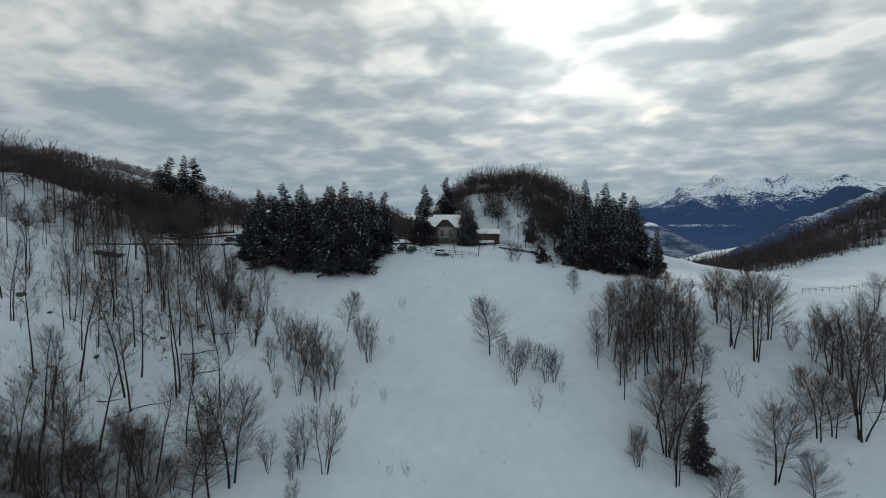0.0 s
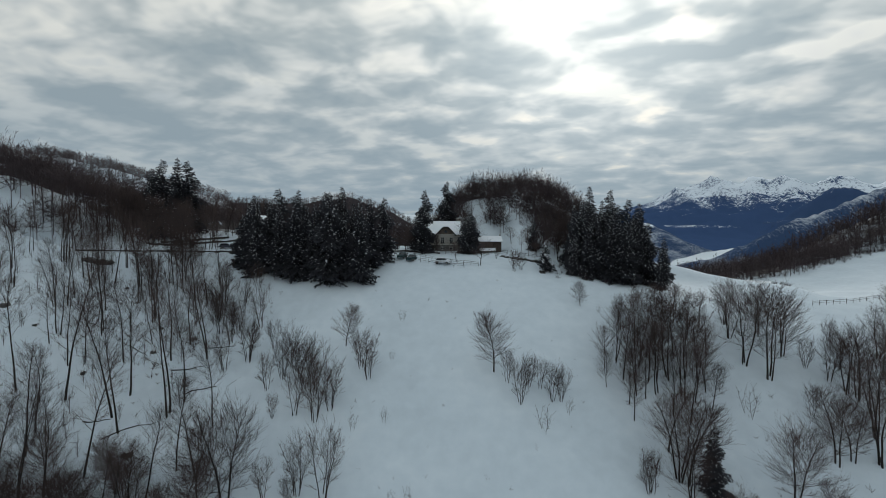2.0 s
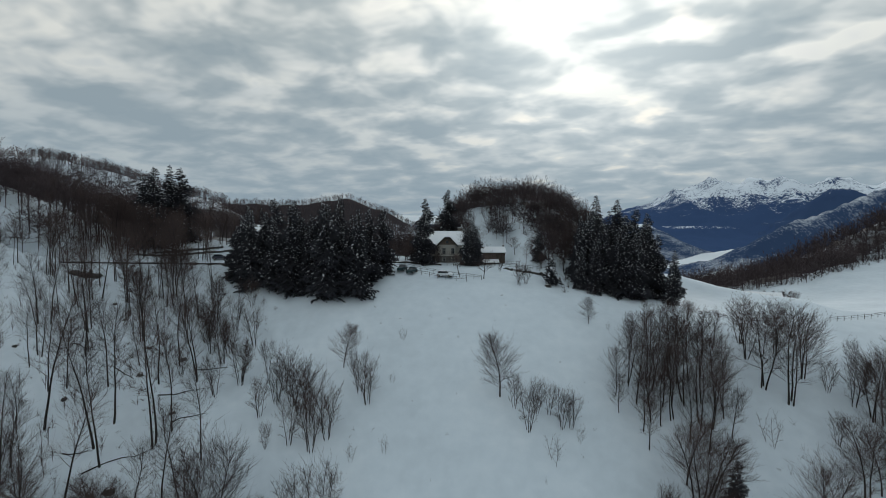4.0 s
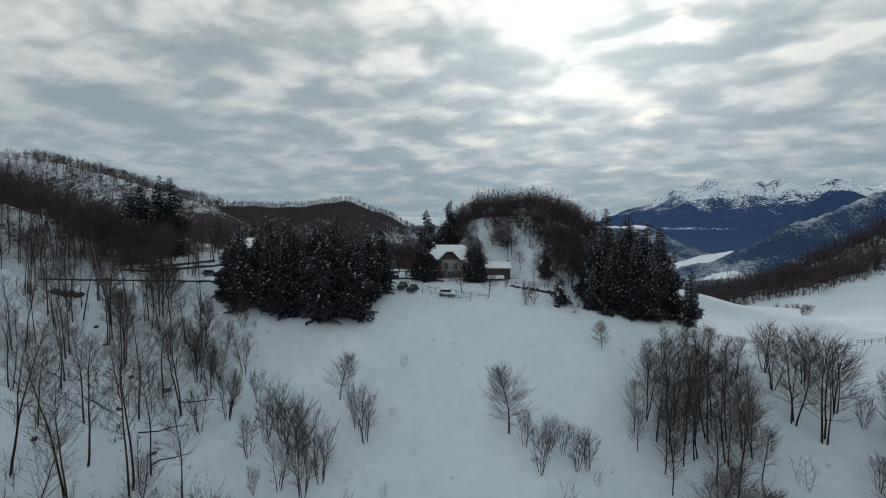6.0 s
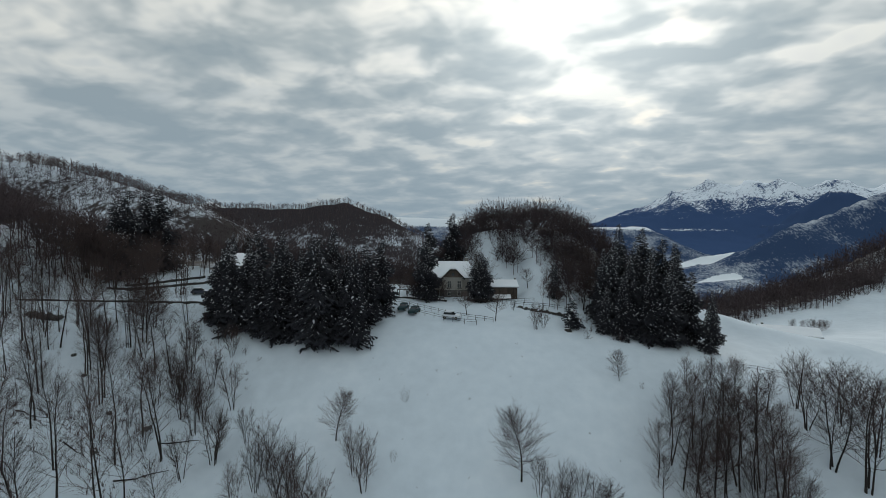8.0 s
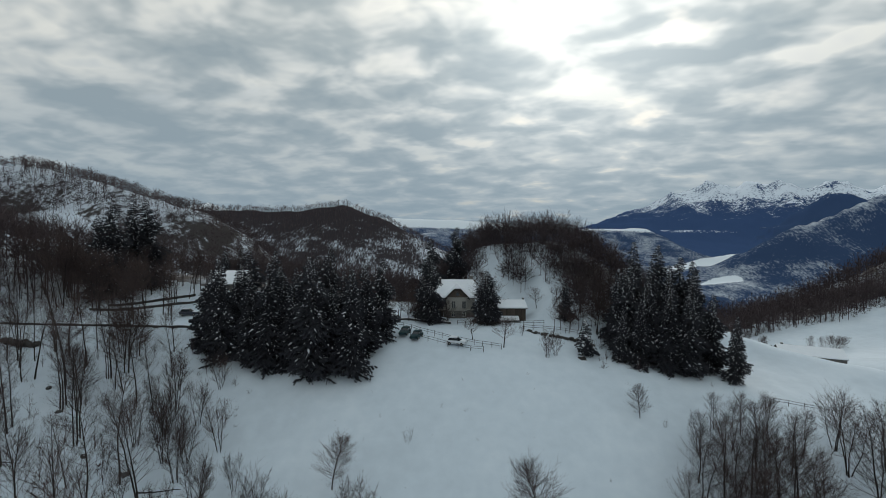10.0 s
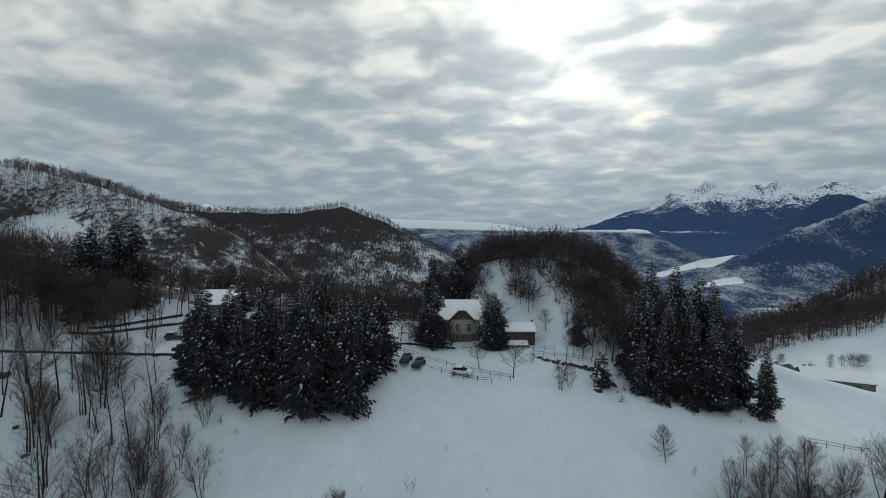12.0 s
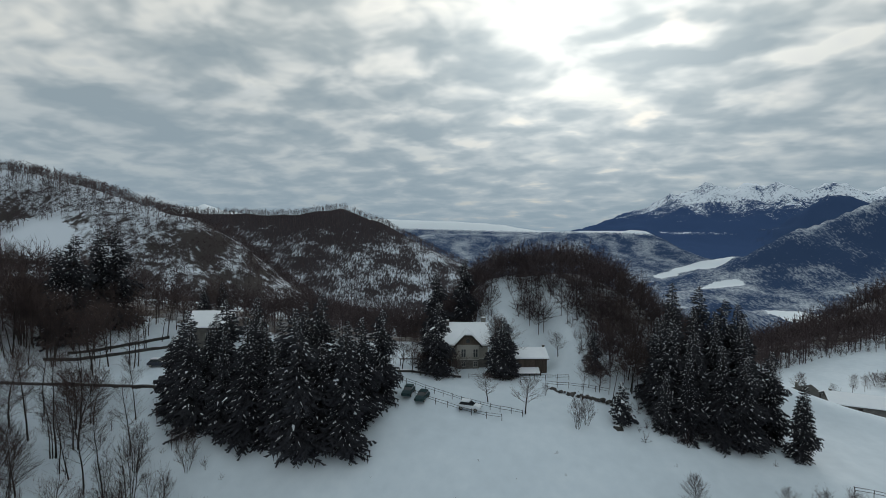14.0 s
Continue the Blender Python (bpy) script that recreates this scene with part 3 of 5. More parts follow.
def spruce_meshes(seed, tall=20.0, wide=0.17, snow=110, whorls=44, bare=0.03, load=1.0):
    """Trunk, crown of drooping feathery boughs, and the snow caught on them."""
    rng = random.Random(seed)
    trunk, crown, white = Tubes(), Tubes(), Tubes()
    trunk.tube([Vector((0, 0, -0.6)), Vector((0, 0, tall * 0.4)), Vector((0, 0, tall * 0.985))], [tall * 0.013, tall * 0.009, 0.03], 7)
    fronds = []
    lobes = [(rng.uniform(0, 6.3), rng.uniform(2, 9), rng.uniform(0.08, 0.2)) for _ in range(4)]
    for w in range(whorls):
        u = bare + (0.985 - bare) * (w / whorls) ** 0.9
        count = 10 if u < 0.5 else 9 if u < 0.75 else 6
        reach0 = tall * wide * (1 - u) ** 0.68 * min(1.0, 0.72 + 1.6 * u) + 0.10
        for k in range(count):
            turn = 2 * math.pi * (k + rng.random() * 0.9) / count + w * 1.3
            reach = reach0 * rng.uniform(0.68, 1.16) * (1 + sum(a * math.sin(turn + p + f * u * 3) for p, f, a in lobes))
            out = Vector((math.cos(turn), math.sin(turn), 0))
            side = Vector((-out.y, out.x, 0))
            z0 = tall * u + rng.uniform(-0.2, 0.2)
            rise = 0.3 if u > 0.8 else 0.02
            droop = rng.uniform(0.38, 0.56)
            pts = [Vector((0, 0, z0)) + out * (reach * q) + Vector((0, 0, reach * (rise * q - droop * q * q + 0.24 * q ** 3))) for q in (0.05, 0.4, 0.75, 1.0)]
            half = [0.03, 0.07 * reach + 0.05, 0.06 * reach + 0.04, 0.02]
            base = len(crown.v)
            for p, h in zip(pts, half):
                crown.v += [p + side * h - Vector((0, 0, h * 0.6)), p - side * h - Vector((0, 0, h * 0.6))]
            for q in range(3):
                a = base + 2 * q
                crown.f.append((a, a + 1, a + 3, a + 2))
            shoots = 9 if reach > 1.2 else 6
            for n in range(shoots):
                g, e = along(pts, 0.14 + 0.84 * (n + rng.random()) / shoots)
                s = side * (1 if n % 2 else -1)
                size = (0.20 + 0.10 * rng.random()) * reach * (1.15 - 0.5 * n / shoots) + 0.12
                tip = g + s * size * rng.uniform(0.6, 0.95) + out * size * rng.uniform(0.25, 0.8) - Vector((0, 0, size * rng.uniform(0.15, 0.7)))
                b0 = len(crown.v)
                crown.v += [g + out * size * 0.2, g - out * size * 0.16, tip, g.lerp(tip, 0.55) - Vector((0, 0, size * rng.uniform(0.25, 0.5)))]
                crown.f += [(b0, b0 + 1, b0 + 2), (b0 + 1, b0 + 3, b0 + 2)]
            fronds.append((pts, side, reach, u, rng.random() + 0.55 * math.sin(2 * turn + 23 * u) + 0.3 * math.sin(5 * turn - 61 * u) - 0.35 * u))
    fronds.sort(key=lambda frond: frond[4])
    for pts, side, reach, u, _ in fronds[:snow]:
        a = rng.uniform(0.3, 0.7)
        b = min(0.99, a + rng.uniform(0.08, 0.28))
        drift = side * rng.uniform(-0.45, 0.45) * reach * (b - a)
        line = [along(pts, a + (b - a) * q / 2)[0] + Vector((0, 0, 0.05)) + drift * (q / 2) - Vector((0, 0, abs(q / 2) * drift.length * 0.5)) for q in range(3)]
        fat = (0.055 + 0.21 * rng.random() ** 3) * (0.7 + 0.12 * reach) * load
        white.tube([line[0], line[2]], [fat, fat * 0.3], 3)
    return trunk, crown, white


def tree_thing(name, label, category, group, parts):
    """An empty at the base with one mesh for each part."""
    base = new(name)
    base.empty_display_size = 0.5
    tagged(base, label, category, group)
    for part_name, tubes, mat, part_label, soft in parts:
        ob = new(part_name, tubes.mesh(part_name, [mat], soft))
        ob.parent = base
        if part_label:
            tagged(ob, part_label, kind="stuff" if part_name == "snow" else "")
    return base


class Grove:
    """A master tree that takes the first place, and copies for the others."""

    def __init__(self, base):
        self.base, self.used, self.size, self.rng = base, False, 1.0, random.Random(base.name)

    def put(self, x, y, size, turn=None, sink=0.1, lean=0.0):
        turn = self.rng.uniform(0, 360) if turn is None else turn
        at = pose(x, y, ground_z(x, y) - sink, lean, 0, turn)
        if self.used:
            return copy_thing(self.base, at @ Matrix.Scale(size / self.size, 4))
        m = at @ Matrix.Scale(size, 4)
        self.used, self.size = True, size
        self.base.matrix_basis = m
        return self.base


def grove(name, label, category, group, tubes, trunk_label="", snow=False):
    names = [("trunk", tubes[0], BARK, trunk_label, True), ("crown", tubes[1], NEEDLES if snow else TWIG, "", False)]
    if snow:
        names.append(("snow", tubes[2], SNOW_TWIG, "clumps of snow caught on the branches", True))
    return Grove(tree_thing(name, label, category, group, names))


FOREST = [grove("bare_tree", "tall slender leafless tree with bare lower trunk on a snowy slope", "tree", "trees of the bare wood",
                bare_tree_meshes(11 + k, 17.0, stems=n, clear=c, spread=sp, boughs=b, twigs=7, tips=4, girth=0.0088, splay=0.07, fine=0.0145, steep=st))
          for k, (c, sp, b, st, n) in enumerate([(0.36, 0.19, 32, 0.05, 1), (0.46, 0.18, 28, 0.15, 1), (0.28, 0.22, 34, 0.0, 1), (0.40, 0.24, 34, -0.05, 1), (0.34, 0.21, 38, 0.1, 2)])]
UPRIGHT = [grove("bare_tree", "slim leafless tree with steep dense brown branches in snow", "tree", "steep-branched bare trees",
                 bare_tree_meshes(21 + k, 13.0, stems=n, clear=c, spread=sp, boughs=44, twigs=9, tips=4, girth=0.0105, splay=0.1, fine=0.015, arch=0.2, steep=-0.08))
           for k, (c, sp, n) in enumerate([(0.26, 0.25, 1), (0.30, 0.24, 2), (0.20, 0.30, 1)])]
ROUND = [grove("bare_tree", "leafless tree with a rounded dense crown of brown twigs in snow", "tree", "round bare trees",
               bare_tree_meshes(31 + k, 12.0, stems=n, clear=c, spread=0.34, boughs=64, twigs=10, tips=5, girth=0.0125, splay=0.12, fine=0.015, arch=0.2, steep=-0.18)) for k, (c, n) in enumerate(((0.17, 1), (0.20, 2)))]
CLUMP = [grove("bare_tree", "leafless tree with several dark stems fanning out of one foot", "tree", "many-stemmed bare trees",
               bare_tree_meshes(41 + k, 14.0, stems=n, clear=0.24, spread=0.36, boughs=70, twigs=9, tips=4, girth=0.013, splay=0.24, fine=0.015, arch=0.16, steep=-0.12)) for k, n in enumerate((3, 4))]
THICKET = [grove("bare_shrub", "thicket of thin upright leafless stems in the snow", "shrub", "thin-stemmed shrubs",
                 bare_tree_meshes(51 + k, 8.0, stems=n, clear=0.18, spread=0.27, boughs=50, twigs=7, tips=4, girth=0.009, splay=0.2, fine=0.0135, steep=0.16)) for k, n in enumerate((6, 4))]
SAPLING = [grove("sapling", "thin leafless sapling poking out of the snow", "sapling", "saplings on the meadow",
                 bare_tree_meshes(61, 4.0, stems=3, clear=0.2, spread=0.3, boughs=18, twigs=4, tips=2, girth=0.006, splay=0.3, fine=0.009))]
ORCHARD = [grove("orchard_tree", "small leafless fruit tree with spreading branches beside the house", "tree", "fruit trees by the house",
                 bare_tree_meshes(65, 6.0, clear=0.3, spread=0.5, boughs=28, twigs=8, tips=4, girth=0.02, fine=0.012, arch=0.05, steep=-0.15))]
SPRUCE = [grove("spruce", "tall dark spruce with snow caught on its drooping branches", "spruce", "dark spruces", spruce_meshes(71 + k, 20.0, w, sn), snow=True)
          for k, (w, sn) in enumerate([(0.20, 290), (0.222, 310), (0.185, 270)])]
WIDE_BUSH = [grove("bare_shrub", "broad low leafless bush with fanning brown branches on the snowfield", "shrub", "broad bushes",
                   bare_tree_meshes(67, 4.5, stems=7, clear=0.15, spread=0.75, boughs=70, twigs=7, tips=4, girth=0.016, splay=0.95, fine=0.014, steep=0.05))]
SNOWED = grove("young_spruce", "young spruce weighed down by thick snow beside the stand", "spruce", "dark spruces", spruce_meshes(75, 8.0, 0.27, 120, 22, load=2.2), snow=True)


def rows(groves, places, full, seed):
    """Sets trees at (x, y, height) places; full: the height the masters were built to."""
    rng = random.Random(seed)
    for x, y, tall in places:
        groves[rng.randrange(len(groves))].put(x, y, tall / full, rng.uniform(0, 360), lean=rng.uniform(-2.5, 2.5))


# wood on the western slope, front to back
rows(FOREST, [(-69.9, 83.3, 20.0), (-61.7, 82.8, 22.0), (-80.1, 105.0, 14.7), (-84.5, 121.6, 12.1), (-71.4, 107.3, 14.6), (-53.1, 81.3, 20.8), (-50.1, 78.1, 18.8),
              (-53.0, 85.6, 20.4), (-61.0, 107.0, 15.4), (-67.2, 113.0, 14.2), (-44.5, 82.2, 23.5), (-43.2, 84.4, 17.3), (-44.5, 95.3, 17.2), (-65.8, 89.0, 15.3),
              (-50.8, 71.5, 18.7), (-60.3, 73.3, 17.3), (-55.8, 66.4, 17.5), (-58.4, 65.3, 17.2), (-54.2, 68.9, 15.0)], 17.0, 1)
rows(FOREST, [(-40.7, 68.5, 15.3), (-41.9, 66.8, 13.8), (-39.2, 74.1, 15.2), (-36.3, 73.8, 15.1), (-64.8, 81.6, 10.3), (-61.7, 76.7, 11.5), (-37.1, 81.0, 14.9),
              (-77.9, 105.3, 16.1), (-83.8, 118.2, 16.9), (-71.1, 106.0, 17.7), (-76.0, 117.4, 16.8), (-67.3, 112.3, 16.4), (-60.3, 105.6, 16.6), (-50.5, 93.8, 18.2),
              (-44.4, 94.8, 16.5), (-50.3, 100.3, 16.9), (-63.4, 124.2, 16.3), (-56.5, 114.7, 15.5), (-69.5, 121.4, 16.6), (-63.6, 119.2, 16.3)], 17.0, 2)
rows(FOREST, [(-53.1, 114.0, 14.1), (-78.2, 125.6, 16.3), (-92.6, 124.4, 16.1), (-85.3, 125.5, 16.3), (-95, 112, 16), (-100, 118, 15), (-90, 100, 17), (-98, 92, 16),
              (-82, 93, 17), (-75, 76, 17), (-70, 69, 16), (-88, 84, 16), (-104, 103, 15), (-108, 122, 15), (-66, 98, 15), (-58, 92, 16), (-73, 96, 14)], 17.0, 3)
rows(THICKET, [(-42.5, 103.8, 8.1), (-38.0, 105.2, 8.5), (-36.8, 95.0, 9.4), (-48.1, 108.3, 10.1), (-49.1, 113.4, 9.6), (-42.0, 99.8, 8.2), (-51, 118, 8), (-46, 104, 9),
               (-40, 92, 8), (-44, 111, 8), (-52, 107, 9), (-33, 98, 6)], 8.0, 4)
rows(ROUND, [(-30.6, 70.1, 17.0), (-32.9, 67.9, 13.8), (-34.6, 66.5, 10.7), (-48.9, 64.8, 10.4), (-45.9, 64.9, 10.4), (-38, 63, 10), (-53, 62, 10)], 12.0, 5)
# more of the wood, loosely spaced
for k in range(26):
    rng = random.Random(300 + k)
    x, y = rng.uniform(-104, -46), rng.uniform(88, 128)
    if x < -0.98 * y + 6 or (x > -50 and y < 112):
        continue
    FOREST[k % 5].put(x, y, rng.uniform(11, 16) / 17.0, lean=rng.uniform(-3, 3))
for k in range(44):
    rng = random.Random(400 + k)
    x, y = rng.uniform(-118, -56), rng.uniform(138, 168)
    if 139.5 < y < 147 and x > -80 or x > -64 and y < 156:
        continue
    FOREST[(k + 1) % 5].put(x, y, rng.uniform(10, 14) / 17.0, lean=rng.uniform(-3, 3))
for k in range(8):
    rng = random.Random(500 + k)
    THICKET[k % 2].put(rng.uniform(-56, -40), rng.uniform(92, 119), rng.uniform(5, 8.5) / 8.0)
for k in range(26):
    rng = random.Random(600 + k)
    UPRIGHT[k % 3].put(rng.uniform(-96, -66), rng.uniform(141.5, 149.5), rng.uniform(11, 15) / 13.0)
for k in range(13):
    rng = random.Random(650 + k)
    (FOREST[k % 5] if k % 3 else ROUND[k % 2]).put(rng.uniform(-84, -54), rng.uniform(113, 129), rng.uniform(11, 15) / (17.0 if k % 3 else 14.0))
for k in range(26):
    rng = random.Random(700 + k)
    x, y = rng.uniform(-68, -29), rng.uniform(56, 71)
    (ROUND if k % 2 else THICKET)[k % 4 // 2].put(x, y, rng.uniform(5, 9.5) / (12.0 if k % 2 else 8.0))
for k in range(20):
    rng = random.Random(740 + k)
    FOREST[k % 5].put(rng.uniform(-72, -34), rng.uniform(55, 71), rng.uniform(10, 15) / 17.0, lean=rng.uniform(-4, 4))
for k in range(8):
    rng = random.Random(780 + k)
    ROUND[k % 2].put(rng.uniform(-58, -29), rng.uniform(57, 70), rng.uniform(8, 12) / 12.0)
# thickets and trees along the meadow
rows(ROUND, [(-19.1, 97.9, 8.6), (8.7, 91.0, 11.7)], 12.0, 6)
rows(THICKET, [(-15.5, 92.9, 7.5), (-13.8, 90.7, 8.9), (-37.0, 95.7, 7.5), (-28.5, 93.3, 8.3), (-29.0, 90.7, 8.3), (-24.6, 88.7, 10.2), (-22.8, 87.7, 10.6), (-21.5, 83.3, 10.3),
               (-19.4, 85.2, 9.8), (-28.4, 83.1, 4.3), (-17.7, 72.6, 11.3), (-21.5, 73.1, 9.5), (-26.1, 72.3, 6.3), (-22.5, 71.5, 5.3), (10.9, 89.1, 6.1), (12.7, 85.8, 7.9),
               (14.5, 88.6, 6.3), (16.5, 88.5, 5.6), (18.2, 86.5, 7.1), (19.7, 86.5, 6.6), (-21.0, 67.8, 4.7), (-26, 90, 8), (-31, 88, 7), (-25, 84, 8)], 8.0, 7)
rows(SAPLING, [(15.9, 81.3, 4.9), (20.7, 84.5, 3.1), (-10.0, 82.9, 3.0), (-7.9, 72.1, 2.2), (-5.5, 71.9, 2.9), (-8.8, 105.0, 2.9), 
               (32.4, 106.4, 1.8), (-15.1, 81.9, 3.2), (-9.9, 94.3, 2.2), (50.3, 83.5, 5.8), (48.0, 88.4, 5.6)], 4.0, 8)
# wood in the eastern gully
rows(UPRIGHT, [(31.8, 94.6, 11.6), (32.1, 91.2, 12.6), (36.3, 96.6, 11.8), (35.8, 93.8, 12.9), (34.9, 88.0, 11.3), (37.2, 88.7, 12.2), (40.6, 94.6, 13.0), (31.5, 86.8, 10.2),
              (31.4, 84.1, 9.5), (39.5, 96.0, 12.1), (42.9, 94.9, 11.6), (42.8, 90.9, 13.6), (44.8, 89.6, 13.4), (40.5, 83.7, 13.9), (45.7, 88.4, 12.2), (40.3, 91.3, 14.7),
              (38, 91, 12), (34, 91, 11), (43, 87, 12), (45.2, 85.5, 8.8), (33.5, 88.5, 11), (36.5, 91.0, 12), (41.5, 88.0, 12), (38.5, 85.5, 12), (38, 100, 9.5), (41, 103, 8.5), (44, 105.5, 7.5), (46.5, 103, 8.5), (43, 100, 10.5), (48.5, 106, 6.5), (40, 106.5, 6.5), (47, 98.5, 10),
              (35.5, 102, 7.5), (50.5, 101, 8), (29, 92.5, 9), (28.5, 89.5, 7), (45, 95, 11.5), (48.5, 94, 9), (33.5, 98.5, 9)], 13.0, 9)
rows(ROUND, [(35.0, 79.5, 11.0), (36.0, 74.9, 13.3), (48.8, 70.6, 13.6), (51.6, 66.9, 8.5), (39.3, 67.6, 7.9), (58.5, 75.6, 12.2), (60.9, 75.6, 10.0)], 12.0, 10)
rows(CLUMP, [(56.3, 102.0, 10.0), (55.1, 98.0, 10.5), (54.6, 92.1, 15.2), (61.4, 99.1, 10.4), (57.1, 89.0, 17.3), (62.3, 93.5, 12.9), (34.9, 75.6, 14.3), (34.6, 71.5, 11.5), (68.9, 84.2, 13.2),
             (66.8, 78.6, 14.6), (64.5, 74.7, 16.3), (67.7, 85.3, 12.0), (92.4, 104.5, 8.6), (72.3, 80.0, 15.2), (76.0, 87.4, 10.0), (80, 93, 10), (78, 82, 13)], 14.0, 11)
rows(THICKET, [(29.5, 73.9, 6.9), (30.2, 74.0, 6.5), (66.7, 87.8, 8.1), (60.0, 82.5, 5.7), (64.4, 90.4, 6.2), (70, 90, 7), (73, 96, 6)], 8.0, 12)

# spruces: the western stand, the eastern stand, those round the house and single ones
WEST_STAND = [(-47.2, 126.4, 10.8), (-41.4, 127.7, 12.5), (-37.7, 131.6, 12.5), (-29.2, 124.8, 11.5), (-29.5, 133.1, 11.5), (-26.5, 132.0, 13.4), (-22.5, 126.0, 8.8), (-18.2, 124.5, 10.1),
              (-15.5, 130.3, 10.6), (-44.5, 131, 9.5), (-35, 126.5, 9.5), (-33, 130, 9), (-24, 121.5, 6.5), (-31, 121.5, 7.5), (-40, 123.5, 7.5), (-21.5, 131, 8.5), (-45.5, 124.0, 9.5),
              (-51, 129, 6.0), (-36.0, 122.6, 10.4), (-27.0, 119.4, 11.0), (-19.8, 119.0, 9.8), (-49.5, 128.8, 8.6), (-43.3, 126.0, 8.8), (-33.5, 124.0, 8.0)]
EAST_STAND = [(40.1, 139.0, 14.6), (46.5, 141.0, 13.8), (51.0, 140.0, 11.2), (55.0, 142.0, 10.2), (37.0, 136.0, 9.0), (42.5, 135.5, 10.5), (47.0, 136.5, 9.5), (51.0, 134.0, 8.5),
              (44.0, 130.5, 7.5), (48.5, 129.5, 6.5), (53.5, 137.0, 7.5), (50.5, 125.5, 4.5), (39.5, 131.0, 6.0), (46.0, 124.5, 3.5), (33.0, 128.5, 7.5), (34.5, 127.5, 9.5), (37.0, 124.5, 8.0), (40.5, 122.5, 6.0), (35.0, 122.8, 4.0), (43.5, 121.3, 4.5),
              (32.0, 124.0, 1.5), (34.0, 132.0, 9.0)]
HOUSE_SPRUCES = [(1.2, 161.7, 18.0), (-5.7, 158.8, 15.0), (7.2, 139.2, 7.9), (6.0, 140.2, 6.2), (8.5, 139.8, 5.6), (-5.4, 140.8, 10.2), (-7.6, 141.6, 6.4), (24.6, 138.6, 5.6)]
WOOD_SPRUCES = [(-85.9, 149.6, 20.0), (-84.4, 152.5, 23.0), (-83.4, 159.4, 24.5), (-81.3, 161.7, 24.0), (-60, 160, 12), (-57, 163, 12)]
HOUSE_SLOTS = range(len(WEST_STAND + EAST_STAND), len(WEST_STAND + EAST_STAND) + len(HOUSE_SPRUCES))
for k, (x, y, tip) in enumerate(WEST_STAND + EAST_STAND + HOUSE_SPRUCES + WOOD_SPRUCES + [(52.3, 120.3, 1.0), (38.7, 73.3, -25.6)]):
    SPRUCE[1 if k in HOUSE_SLOTS else (k * 7 + k // 3) % 3].put(x, y, (tip - ground_z(x, y)) / 19.3, k * 77.0)


SNOWED.put(25.0, 124.8, 0.93)

# single trees round the house and on the hill behind it
rows(ORCHARD, [(9.1, 125.9, 6.6), (3.2, 129.7, 5.6), (19.6, 145.7, 5.2), (-9.3, 141.9, 6.5), (-12.7, 143.0, 6.0)], 6.0, 13)
rows(ROUND, [(29.0, 108.2, 5.6), (101, 186, 6.0), (93, 184, 6.5)], 12.0, 19)
rows(WIDE_BUSH, [(123.7, 184.0, 4.8), (129.0, 187.0, 3.6)], 4.5, 25)
rows(UPRIGHT, [(112.6, 180, 6.0), (117, 181, 5.0), (107, 180, 4.0), (17.8, 158.0, 6.0), (14.7, 161.7, 6.0), (8.0, 151.5, 8.5), (-10.5, 146.0, 8.0)], 13.0, 18)
rows(ORCHARD, [(-10.6, 140.6, 5.5), (-8.9, 139.9, 5.0), (-1.7, 140.3, 5.5), (24.0, 133.0, 4.5)], 6.0, 23)
rows(ROUND, [(30.2, 133.6, 10.5), (7.4, 143.0, 12.0)], 12.0, 24)
rows(THICKET, [(17.0, 122.7, 6.0), (18.8, 123.6, 5.2), (-1.9, 139.2, 4.5), (13.6, 131.3, 2.6), (-14.5, 146, 5)], 8.0, 14)
rows(FOREST, [(25.6, 130.8, 9.0), (19.5, 128.8, 8.5), (30.9, 137.1, 11.0), (32.0, 132.4, 10.5), (34.2, 152.2, 13.0), (38.8, 151.9, 12.0), (22.5, 134.5, 8.0), (29.0, 141.5, 10.0),
              (33.5, 146.0, 11.0), (36.5, 128.5, 9.0), (34.0, 141.0, 11.0), (30.5, 150.0, 11.0)], 17.0, 15)
rows(FOREST, [(-81.0, 164.8, 12.0), (-74.4, 166.0, 12.0), (-71.8, 158.0, 11.0), (-77.0, 160.0, 12.0), (-68.0, 163.0, 12.0), (-90.0, 143.0, 13.0), (-97.0, 147.0, 13.0), (-64.0, 158.0, 11.0),
              (-104.0, 141.0, 13.0), (-99.0, 137.0, 14.0), (-72.0, 141.5, 9.0)], 17.0, 16)
rows(SAPLING, [(109, 181, 3.0), (114.5, 182, 3.5), (120, 183, 3.0)], 4.0, 17)


# ---- woods on the hills ----
def wood(name, label, templates, x, y, tall, seed):
    """Many trees joined into one mesh."""
    rng = np.random.default_rng(seed)
    z = height(x, y)
    verts, faces, start = [], [], 0
    pick = rng.integers(0, len(templates), len(x))
    turn = rng.uniform(0, 2 * np.pi, len(x))
    for k in range(len(x)):
        v, f = templates[pick[k]]
        c, s = np.cos(turn[k]) * tall[k], np.sin(turn[k]) * tall[k]
        out = np.empty_like(v)
        out[:, 0] = v[:, 0] * c - v[:, 1] * s + x[k]
        out[:, 1] = v[:, 0] * s + v[:, 1] * c + y[k]
        out[:, 2] = v[:, 2] * tall[k] + z[k] - 0.3
        verts.append(out)
        faces.append(f + start)
        start += len(v)
    ob = new(name, mesh_from(name, np.concatenate(verts), np.concatenate(faces), [WOODS]))
    return tagged(ob, label, "wood", kind="stuff")


